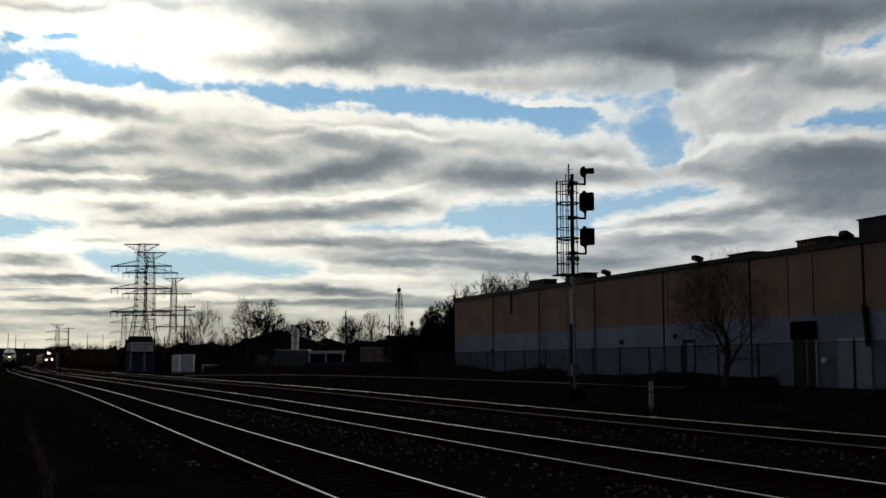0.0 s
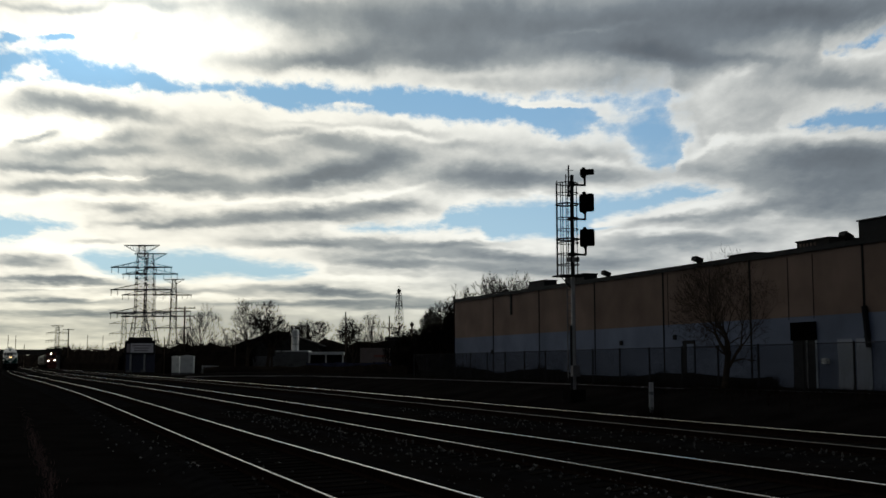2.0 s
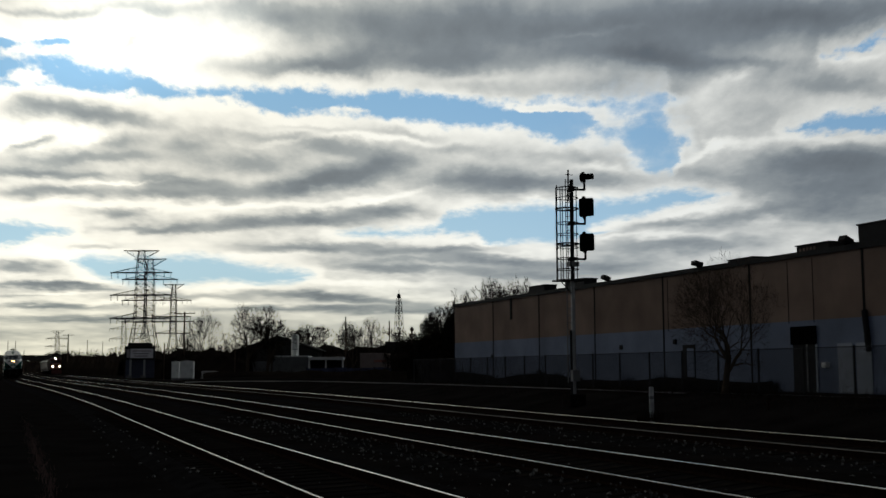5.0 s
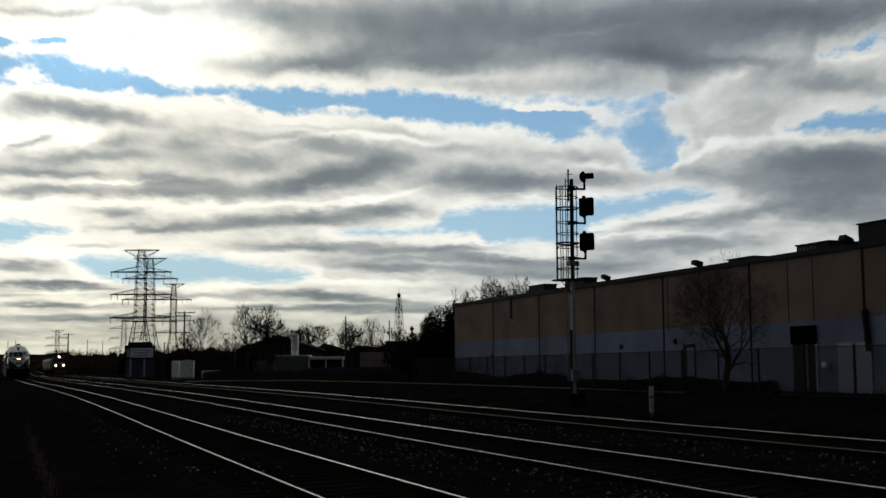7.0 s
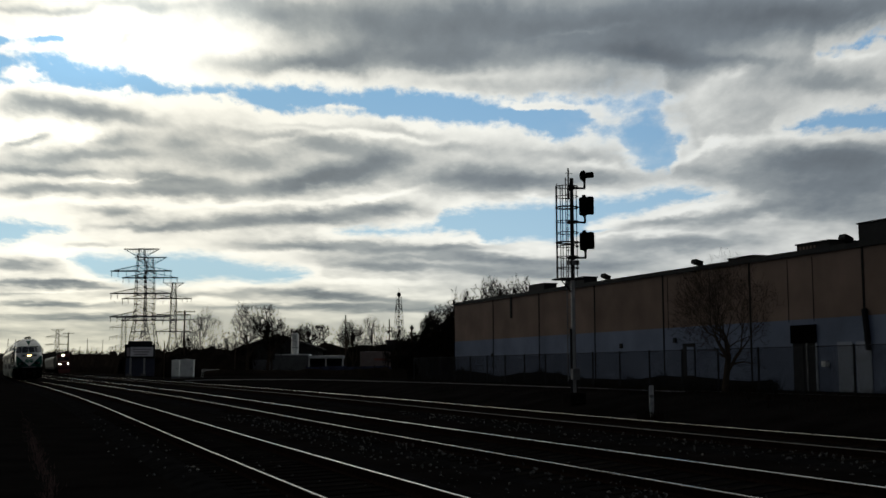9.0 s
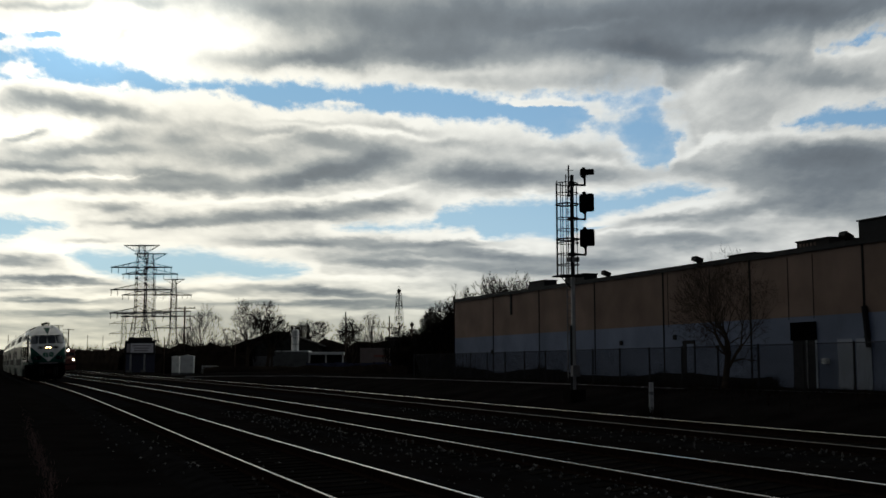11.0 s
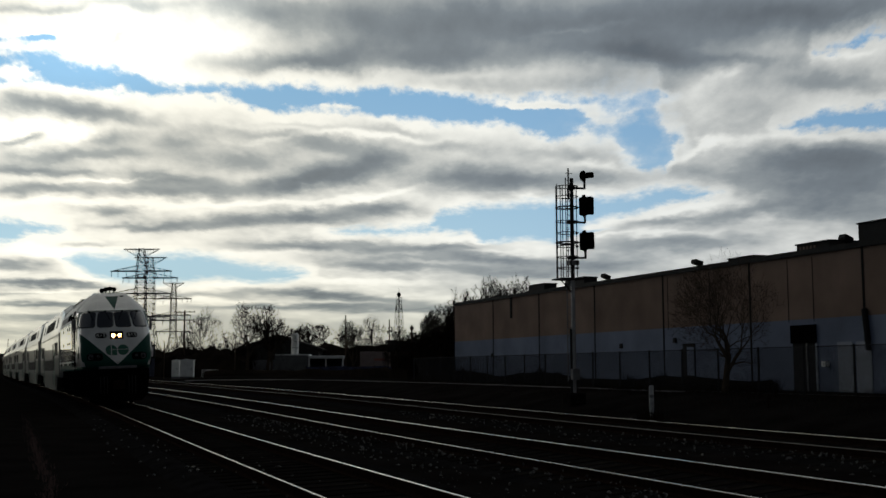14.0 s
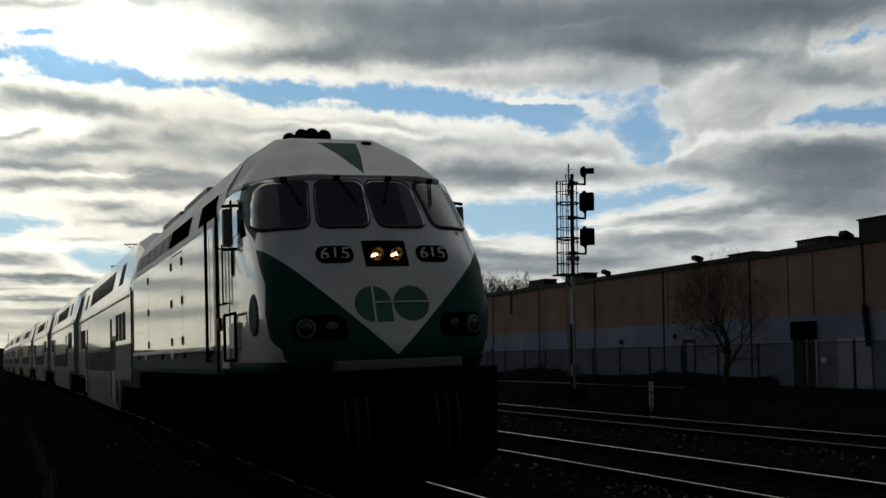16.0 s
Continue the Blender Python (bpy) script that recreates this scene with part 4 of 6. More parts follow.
        for y in (4.3, 7.2, 8.6, 10.4, 13.2, 15.0):
            part("bracket", prism(bmesh.new(), [(y, 1.90), (y + .5, 1.90), (y + .32, 1.79), (y + .18, 1.79)], *sorted((s * 1.555, s * 1.59)), axis="x"), M_WHITE if y in (8.6, 13.2) else M_DARK, sl)
        # cab side
        part("quarter_window", prism(bmesh.new(), [(1.80, 3.52), (2.42, 3.46), (2.42, 3.96), (1.98, 3.96)], *sorted((s * 1.535, s * 1.552)), axis="x"), M_PANE, th, "small cab side window")
        part("window_corner", prism(bmesh.new(), [(1.42, 3.40), (1.82, 3.40), (1.74, 3.66)], *sorted((s * 1.535, s * 1.556)), axis="x"), M_BLACK, th, "black plate below the side window")
        part("window_post", B(*sorted((s * 1.545, s * 1.565)), 2.46, 2.54, 3.38, 4.02), M_BLACK, th)
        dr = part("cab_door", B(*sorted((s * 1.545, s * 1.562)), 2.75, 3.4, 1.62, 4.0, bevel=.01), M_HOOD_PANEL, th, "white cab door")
        part("door_window", B(*sorted((s * 1.56, s * 1.567)), 2.86, 3.3, 3.40, 3.95), M_PANE, dr)
        # a solid black strip stands in for the shade inside the gap
        part("gap_shade_strip", B(*sorted((s * 1.552, s * 1.566)), 3.66, 3.84, 1.25, 4.10), M_BLACK, th, "black strip for the dark gap beside the hood")
        part("hinge_bar", B(*sorted((s * 1.56, s * 1.575)), 2.36, 2.46, 2.93, 3.30), M_BLACK, th)
        for y, z0, z1 in ((2.9, 2.55, 3.42), (3.3, 2.55, 3.42), (4.4, 1.72, 4.05)):
            gr = bmesh.new()
            rod(gr, (s * 1.62, y, z0), (s * 1.62, y, z1), .026 if y > 4 else .014)
            for zz in (z0 + .02, z1 - .02):
                rod(gr, (s * 1.62, y, zz), (s * 1.5, y, zz), .014)
            part("grab_rail", gr, M_BLACK, th, "black vertical grab rail")
        part("marker_lamp", B(*sorted((s * 1.55, s * 1.60)), 3.46, 3.60, 2.18, 2.38, bevel=.02), M_REDPAINT, th, "unlit red marker lamp")
        my = 2.2 if s < 0 else 1.72
        part("mirror", B(*sorted((s * 1.60, s * 1.72)), my, my + .12, 3.33, 3.86, bevel=.02), M_GREYSTEEL, th, "grey wing mirror")
        for zz in (3.29, 3.90):
            part("mirror_arm", R((s * 1.50, my - .1, zz), (s * 1.72, my + .06, zz), .022), M_BLACK, th)
        st = part("cab_steps", B(s * 1.5 - .1, s * 1.5 + .1, 2.70, 2.73, .36, 1.5), M_BLACK, th, "black boarding steps")
        part("stringer", B(s * 1.5 - .1, s * 1.5 + .1, 3.37, 3.40, .36, 1.5), M_BLACK, st)
        for k in range(4):
            part("tread", B(s * 1.5 - .12, s * 1.5 + .12, 2.73, 3.37, .38 + k * .3, .41 + k * .3), M_BLACK, st)
        part("battery_box", B(s * 1.5 - .1, s * 1.5 + .07, 2.0, 2.6, 1.90, 2.26, bevel=.02), M_WHITE, th, "pale step box")
        loop = bmesh.new()
        corners = [(s * 1.65, 1.80, 1.74), (s * 1.65, 1.80, 2.38), (s * 1.65, 2.66, 2.38), (s * 1.65, 2.66, 1.74)]
        for k in range(4):
            rod(loop, corners[k], corners[(k + 1) % 4], .022)
        part("step_frame", loop, M_BLACK, th, "black tube frame round the step box")
        rnd = lathe(bmesh.new(), [(.01, .03), (.24, .03), (.27, .02), (.28, 0)], 24, Matrix.Translation((s * 1.545, 1.0, 2.32)) @ Matrix.Rotation(radians(90 * s), 4, 'Y'))
        part("side_emblem", rnd, M_CORNER, th, "round dark green emblem")
        cy = bmesh.new()
        rod(cy, (s * 1.25, 4.6, .7), (s * 1.25, 6.2, .7), .2, n=12)
        part("air_reservoir", cy, M_BLACK, th)
    return th


COACH_LEN, GAP = 25.4, .55


def slope_pane(s, y0, y1, z0=4.02, z1=4.8):
    def at(z, o):
        return (s * (1.5 - (z - 3.65) * .24 + o), z + o * .25)
    return prism(bmesh.new(), [at(z0, .012), at(z1, .012), at(z1, -.02), at(z0, -.02)], y0, y1)


def coach():
    th = thing("bilevel_coach", pose(0, 0, 0), "white and green bilevel passenger coach with dark windows", "railway coach", "coaches of the train")

    def ring(y, cut=0.0, base=0.0):
        right = [(1.40, base), (1.5, max(base + .05, 1.25)), (1.5, 2.2), (1.5, 3.65 - cut * .3), (1.2 - cut * .1, 4.97 - cut), (.8, 5.24 - cut)]
        return [(x, y, z) for x, z in right] + [(-x, y, z) for x, z in right[::-1]]

    bm = bmesh.new()
    L_ = COACH_LEN
    vs = grid(bm, [ring(0, .3, 1.05), ring(1.1, 0.0, 1.05), ring(3.9, 0, 1.05), ring(5.1, 0, .28), ring(L_ - 5.1, 0, .28), ring(L_ - 3.9, 0, 1.05), ring(L_ - 1.1, 0, 1.05), ring(L_, .3, 1.05)], close=True)
    bm.faces.new(vs[0]), bm.faces.new(vs[-1][::-1])
    for f in bm.faces:
        f.material_index = 1 if f.calc_center_median().z < 2.15 and len(f.verts) == 4 else 0
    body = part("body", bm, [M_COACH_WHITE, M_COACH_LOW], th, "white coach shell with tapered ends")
    for s in (-1, 1):
        x0, x1 = sorted((s * 1.5, s * 1.508))
        part("lower_panel", B(x0, x1, .25, L_ - .25, 1.25, 2.12), M_COACH_LOW, body, "lower band, ground reflection in its grey-green")
        part("skirt", prism(bmesh.new(), [(s * 1.505, 1.24), (s * 1.512, 1.24), (s * 1.42, .30), (s * 1.40, .30)], 5.25, L_ - 5.25), M_COACH_LOW, body, "skirt, ground reflection in its grey-green")
        o = .006
        a0, a1 = x0 - o * (s < 0), x1 + o * (s > 0)
        for k in range(7):
            y0 = 7.25 + k * 1.58
            part("window", slope_pane(s, y0, y0 + 1.42), M_CWIN, body, "dark tinted window")
            part("window", B(a0, a1, y0, y0 + 1.42, 1.46, 2.12, bevel=.003), M_CWIN, body, "dark tinted window")
        for y1 in (3.7, L_ - 5.1):
            part("window", slope_pane(s, y1, y1 + 1.3), M_CWIN, body, "dark tinted window")
        for y1 in (2.2, L_ - 5.2):
            for k in range(3):
                part("window", B(a0, a1, y1 + k * 1.1, y1 + k * 1.1 + .72, 2.36, 3.14, bevel=.003), M_CWIN, body, "dark narrow window")
        for y1 in (6.9, L_ - 6.6):
            part("drain_pipe", B(*sorted((s * 1.5, s * 1.53)), y1, y1 + .12, .6, 3.1), M_DARK, body)
        part("roof_rail", B(a0, a1, 1.0, L_ - 1.0, 3.5, 3.56), M_GREYSTEEL, body)
        part("belt_rail", B(a0, a1, .2, L_ - .2, 2.2, 2.24), M_GREYSTEEL, body)
        for y0 in (5.4, L_ - 6.8):
            dr = part("door", B(x0 - .006 * (s < 0), x1 + .006 * (s > 0), y0, y0 + 1.4, .55, 2.55, bevel=.004), M_COACH_DOOR, body, "double sliding door")
            for k in (.12, .78):
                part("door_window", B(x0 - .012 * (s < 0), x1 + .012 * (s > 0), y0 + k, y0 + k + .5, 1.5, 2.4), M_CWIN, dr)
        part("drain_pipe", B(*sorted((s * 1.5, s * 1.53)), .25, .33, 1.2, 3.7), M_DARK, body)
    part("diaphragm", B(-.6, .6, -GAP, 0, 1.1, 3.3), M_RUBBER, th, "black gangway bellows")
    part("underframe", B(-1.2, 1.2, .4, L_ - .4, .8, 1.06), M_BLACK, th)
    for y in (2.4, L_ - 2.4):
        bogie(th, y, (-1.2, 1.2), .42)
    return th


LOCO = locomotive()
COACHES = [coach()]
for _ in range(9):
    COACHES.append(copy_thing(COACHES[0], pose(0, 0, 0)))


# ---- freight train ----
def freight_locomotive():
    th = thing("freight_locomotive", pose(0, 0, 0), "red and black diesel freight locomotive with three lit lamps", "locomotive")
    part("cab", B(-1.5, 1.5, 1.9, 4.6, 1.5, 4.75, bevel=.12), M_REDPAINT, th, "red cab")
    ns = prism(bmesh.new(), [(.3, 1.5), (.45, 2.9), (1.9, 3.15), (1.9, 1.5)], -.95, .95, axis="x")
    part("nose", ns, M_REDPAINT, th, "red short nose")
    part("hood", B(-.95, .95, 4.55, 21.0, 1.5, 4.3, bevel=.06), M_BLACK, th, "black long hood")
    part("walkway", B(-1.5, 1.5, 0, 22, 1.28, 1.5), M_BLACK, th)
    part("pilot", prism(bmesh.new(), [(-1.45, 1.3), (1.45, 1.3), (1.3, .2), (-1.3, .2)], 0, .2), M_REDPAINT, th, "red pilot plate")
    for s in (-1, 1):
        part("windscreen", B(s * .75 - .6, s * .75 + .6, 1.87, 1.9, 3.3, 4.0), M_GLASS, th)
        dl = part("ditch_light", R((s * .95, -.12, 2.4), (s * .95, .3, 2.4), .2, n=12), M_BLACK, th)
        part("bulb", R((s * .95, -.16, 2.4), (s * .95, -.12, 2.4), .17, n=12), M_LAMP, dl, "lit ditch light")
    hl = part("headlight", B(-.3, .3, 1.77, 1.95, 4.3, 4.8, bevel=.05), M_BLACK, th)
    part("bulb", R((0, 1.74, 4.55), (0, 1.78, 4.55), .2, n=12), M_LAMP, hl, "lit headlight")
    for y in (3.6, 18.4):
        bogie(th, y, (-1.8, 0, 1.8), .52)
    part("fuel_tank", prism(bmesh.new(), outline_round(-1.4, 1.4, .35, 1.28, .3), 7, 15), M_BLACK, th)
    return th


def hopper():
    th = thing("hopper_car", pose(0, 0, 0), "dull tan-grey covered hopper wagon behind the red locomotive", "wagon", "freight wagons")
    part("body", prism(bmesh.new(), [(-1.2, 1.1), (-1.55, 1.7), (-1.55, 3.9), (-1.1, 4.5), (1.1, 4.5), (1.55, 3.9), (1.55, 1.7), (1.2, 1.1)], .6, 16.4), M_CARGREY, th)
    part("roof_hatch", B(-.4, .4, 1.2, 15.8, 4.5, 4.62, bevel=.04), M_CARGREY, th)
    part("underframe", B(-1.0, 1.0, 0, 17, .8, 1.1), M_BLACK, th)
    for y in (2.0, 15):
        bogie(th, y, (-.9, .9), .42)
    return th


FREIGHT = freight_locomotive()
WAGONS = [hopper()]
for _ in range(3):
    WAGONS.append(copy_thing(WAGONS[0], pose(0, 0, 0)))


# ---- beside the line: signal, posts, cabinets ----
def signal_mast():
    th = thing("railway_signal", pose(21.4, 42.15, .95), "tall black railway signal with caged ladder and three hooded heads", "railway signal")
    z0 = .95
    top = 9.75 - z0
    part("foundation", B(-.35, .35, -.35, .35, -.4, .04, bevel=.03), M_TIE, th, "dark base")
    part("mast", R((0, 0, 0), (0, 0, 4.6), .085, .078, n=14), M_GALV, th, "pale galvanised steel mast")
    part("upper_mast", R((0, 0, 4.6), (0, 0, top), .066, .058, n=14), M_DARK, th, "dark upper mast")
    part("finial", R((-.10, .06, top - .9), (-.10, .06, top + .42), .035, n=8), M_DARK, th)
    # ladder and safety cage on the far side of the mast
    c = Vector((-.10, .22, 0))
    zs = [z - z0 for z in (5.6, 6.05, 6.5, 6.95, 7.1, 7.5, 7.97, 8.55, 9.0, 9.42)]
    for i, z in enumerate(zs):
        bm = bmesh.new()
        n = 18
        r = .46
        pts = [c + Vector((r * math.cos(6.28319 * k / n), r * math.sin(6.28319 * k / n), z)) for k in range(n)]
        for k in range(n):
            rod(bm, pts[k], pts[(k + 1) % n], .036 if i in (4, 7) else .021, n=5)
        part("cage_hoop", bm, M_DARK, th, "dark steel cage hoop")
    for k in range(7):
        a = radians(60 + 40 * k)
        p = c + Vector((.46 * math.cos(a), .46 * math.sin(a), 0))
        part("cage_bar", R(p + Vector((0, 0, zs[0])), p + Vector((0, 0, zs[-1] + (.1 if k % 2 else .0))), .023, n=5), M_DARK, th)
    for s in (-1, 1):
        part("ladder_rail", R((-.06 + s * .17, .06, .5), (-.06 + s * .17, .06, zs[-1] + .35), .022, n=6), M_GREYSTEEL, th)
    for k in range(30):
        z = .6 + k * .29
        part("rung", R((-.23, .06, z), (.11, .06, z), .013, n=5), M_GREYSTEEL, th)
    # working platform
    pf = B(-.6, .42, -.28, .7, zs[0] - .04, zs[0] + .02)
    part("platform", pf, M_DARK, th, "steel grating platform")
    part("platform_brace", R((-.5, .1, zs[0] - .03), (-.05, 0, zs[0] - .55), .025), M_DARK, th)
    # heads
    for i, (zc, hh, zb) in enumerate(((9.87, .22, 9.35), (8.62, .47, 7.93), (7.17, .45, 6.47))):
        zc, zb = zc - z0, zb - z0
        br = bmesh.new()
        rod(br, (0, 0, zb), (.60, -.02, zb), .045, n=8)
        rod(br, (.60, -.02, zb - .02), (.60, -.02, zc - hh + .05), .05, n=8)
        box(br, -.12, .12, -.12, .12, zb - .08, zb + .08, bevel=.02)
        part("bracket", br, M_DARK, th, "black pipe bracket")
        hd = bmesh.new()
        turn = Matrix.Translation((.58, 0, zc)) @ Matrix.Rotation(radians(42), 4, 'Z')      # the heads look across the line
        if i == 0:
            lathe(hd, [(.05, -.14), (.17, -.12), (.235, -.04), (.235, .02), (.12, .06)], 22, turn @ Matrix.Rotation(radians(90), 4, 'X'))
        else:
            prism(hd, outline_round(-.22, .22, -hh, hh, .2), -.03, .03)
            prism(hd, outline_round(-.18, .18, -hh + .08, hh - .1, .12), .03, .16)
            bmesh.ops.transform(hd, matrix=turn, verts=hd.verts)
        head = part("signal_head", hd, M_BLACK, th, "black signal head with rounded backplate")
        # one round hood on the top head, a tall boxed hood over the three lamps of the others
        hood = bmesh.new()
        if i == 0:
            arc = [radians(-35 + 250 * k / 14) for k in range(15)]
            grid(hood, [[(r * math.cos(a), y, r * math.sin(a)) for a in arc] for r, y in ((.13, -.03), (.13, -.40), (.144, -.40), (.144, -.03))])
        else:
            outer, inner = outline_round(-.185, .185, -hh + .10, hh - .10, .1), outline_round(-.17, .17, -hh + .115, hh - .115, .09)
            grid(hood, [[(x, y, z) for x, z in ring] for ring, y in ((outer, -.03), (outer, -.36), (inner, -.36), (inner, -.03))], close=True)
        bmesh.ops.transform(hood, matrix=turn, verts=hood.verts)
        part("hood", hood, M_BLACK, head, "black lamp hood")
        for zl in (0.0,) if i == 0 else (.22, 0.0, -.22):
            part("lens", lathe(bmesh.new(), [(.1, 0), (.08, .02), (.03, .03)], 16, turn @ Matrix.Translation((0, -.03, zl)) @ Matrix.Rotation(radians(90), 4, 'X')), M_GLASS, head, "unlit lens")
    part("junction_box", B(-.2, .24, -.16, .1, 6.16 - z0, 6.35 - z0, bevel=.02), M_GREYSTEEL, th)
    part("conduit", R((-.16, -.1, 0), (-.16, -.1, 2.6), .05, n=8), M_DARK, th)
    part("equipment_case", B(-.2, .12, -.3, -.08, .55, 1.0, bevel=.02), M_GREYSTEEL, th)
    return th


signal_mast()


def marker_post(x, y, z, h, r):
    th = thing("marker_post", pose(x, y, z), "short weathered white concrete marker post", "post", "lineside posts")
    part("shaft", lathe(bmesh.new(), [(r, -.3), (r, h - .03), (r * .85, h)], 14), mat("weathered_white", (.38, .38, .40), .85, scale=3, vary=.3, gloss=.05), th)
    part("band", lathe(bmesh.new(), [(r + .006, h * .62), (r + .006, h * .72)], 14), M_GREYSTEEL, th)


marker_post(19.6, 33.1, .35, 1.05, .075)


def thin_stake():
    th = thing("marker_stake", pose(22.6, 31.0, .55), "thin rusty steel marker stake", "post", "lineside posts")
    part("shaft", B(-.035, .035, -.02, .02, -.2, .55), M_RUST, th)
    part("plate", B(-.06, .06, -.03, -.02, .38, .52), M_RUST, th)


thin_stake()


def cabinet(x, y, w, d, h, rz):
    th = thing("signal_cabinet", pose(x, y, .92, 0, 0, rz), "white metal lineside equipment cabinet with shallow peaked lid", "cabinet", "lineside cabinets")
    part("body", B(-w / 2, w / 2, -d / 2, d / 2, .12, h, bevel=.04), M_WHITE, th)
    part("lid", prism(bmesh.new(), [(-w / 2 - .06, h), (w / 2 + .06, h), (w / 2 + .04, h + .08), (0, h + .22), (-w / 2 - .04, h + .08)], -d / 2 - .06, d / 2 + .06), M_WHITE, th)
    part("plinth", B(-w / 2 + .05, w / 2 - .05, -d / 2 + .05, d / 2 - .05, -.2, .12), M_GREYSTEEL, th)
    dr = part("door", B(-w / 2 + .12, w / 2 - .12, -d / 2 - .02, -d / 2, .25, h - .1, bevel=.006), M_WHITE, th)
    part("handle", B(w / 2 - .3, w / 2 - .26, -d / 2 - .05, -d / 2 - .02, h * .45, h * .6), M_DARK, dr)


cabinet(21.2, 160.7, 1.0, 1.3, 2.2, -14)
cabinet(22.3, 157.6, 1.75, 1.5, 2.25, -14)


M_LETTER = mat("sign_print", (.30, .24, .27), .6, vary=.2)


def billboard():
    th = thing("advertising_sign", pose(20.2, 198.0, 1.2, 0, 0, -14), "dark roadside advertising sign with pale lettered panel", "sign")
    part("board", B(-2.45, 2.45, -.3, .3, 2.7, 4.9, bevel=.05), M_DARK, th)
    part("panel", B(-1.5, 2.2, -.34, -.30, 2.95, 4.5, bevel=.02), mat("sign_face", (.86, .80, .83), .5, scale=1.2, vary=.2), th, "pale printed panel")
    part("panel", B(-2.1, -1.6, -.34, -.30, 3.0, 4.4, bevel=.02), mat("sign_side", (.4, .34, .36), .5, vary=.2), th)
    for k in range(3):
        part("lettering_bar", B(-1.1 + .1 * k, 1.8 - .25 * k, -.348, -.338, 4.05 - k * .42, 4.2 - k * .42), M_LETTER, th)
    part("crown", B(-1.9, 2.0, -.2, .2, 4.9, 5.5, bevel=.06), M_DARK, th)
    for x in (-1.45, .8):
        leg = part("leg", B(x - .15, x + .15, -.32, -.02, -.3, 2.72), M_GALV, th, "pale steel leg")
        part("foot", B(x - .6, x + .2, -.5, .1, -.3, .1), M_GREYSTEEL, leg)
    part("back_screen", B(-2.3, 2.4, .1, .2, -.3, 2.7), mat("sign_base", (.05, .055, .09), .7, vary=.3), th, "dark blue hoarding")


billboard()


# ---- fence and roof items of the warehouse ----
def chain_fence():
    X, y0, y1, h, zb = 29.0, 20.0, 84.0, 1.92, .85
    th = thing("chain_link_fence", pose(X, 0, zb), "grey chain-link fence with steel posts before the warehouse", "fence")
    n = int((y1 - y0) / 2.9)
    for k in range(n + 1):
        y = y0 + k * (y1 - y0) / n
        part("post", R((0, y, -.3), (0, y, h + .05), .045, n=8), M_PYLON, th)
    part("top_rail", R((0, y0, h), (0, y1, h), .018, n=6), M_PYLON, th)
    part("bottom_wire", R((0, y0, .08), (0, y1, .08), .01, n=4), M_GREYSTEEL, th)
    vs, fs = [], []
    step, r = .07, .0045

    def wire(ya, za, yb, zb_):
        i = len(vs)
        vs.extend([(-r, ya, za), (r, ya - r, za), (r, ya + r, za), (-r, yb, zb_), (r, yb - r, zb_), (r, yb + r, zb_)])
        fs.extend([(i, i + 1, i + 4, i + 3), (i + 1, i + 2, i + 5, i + 4), (i + 2, i, i + 3, i + 5)])
    y = y0
    while y < y1 - h:
        wire(y, .05, y + h, h)
        wire(y + h, .05, y, h)
        y += step
    me = bpy.data.meshes.new("wire_mesh")
    me.from_pydata(vs, [], fs)
    me.materials.append(M_PYLON)
    ob = new("wire_mesh", me)
    ob.parent = th
    tagged(ob, "diamond wire netting", kind="stuff")


chain_fence()


def roof_unit(y0, y1, h, depth, x=2.0, louvre=False):
    zt = EAVE - .3
    th = thing("rooftop_unit", pose(WX + x, (y0 + y1) / 2, zt), "dark boxy ventilation unit on the flat roof", "ventilation unit", "rooftop units")
    w = (y1 - y0) / 2
    part("casing", B(0, depth, -w, w, .08, h, bevel=.04), M_DARK if not louvre else M_ROOF, th)
    part("curb", B(.05, depth - .05, -w + .05, w - .05, 0, .08), M_DARK, th)
    part("cap", B(-.06, depth + .06, -w - .06, w + .06, h, h + .07, bevel=.02), M_DARK, th)
    if louvre:
        for k in range(5):
            yy = w - .25 - k * w * .22
            part("louvre", B(-.03, .0, yy - .14, yy, .25, h - .1), M_TAN, th, "tan louvre panel")


roof_unit(44.2, 46.6, .72, 2.2, 1.0, True)
roof_unit(50.4, 52.65, .58, 1.2, 1.2)
roof_unit(75.6, 78.3, .9, 1.0, 1.2)
roof_unit(69.4, 72.3, .9, 1.0, 1.2)
roof_unit(30.0, 41.35, 1.12, 6.0, .3)


def floodlight(y, tilt):
    th = thing("floodlight", pose(WX + .1, y, EAVE), "dark floodlight on a short arm at the roof edge", "floodlight", "roof edge floodlights")
    part("arm", R((0, 0, -.1), (-.12, 0, .12), .035, n=6), M_DARK, th)
    hd = B(-.34, .16, -.24, .24, -.12, .12, bevel=.05)
    lamp = part("lamp_housing", hd, M_DARK, th, m=pose(-.15, 0, .16, 0, tilt, 0))
    part("glass", B(-.30, .12, -.2, .2, -.13, -.122), M_GLASS, lamp)


for y, tl in ((63.9, 20), (53.6, 15), (41.65, 25)):
    floodlight(y, tl)


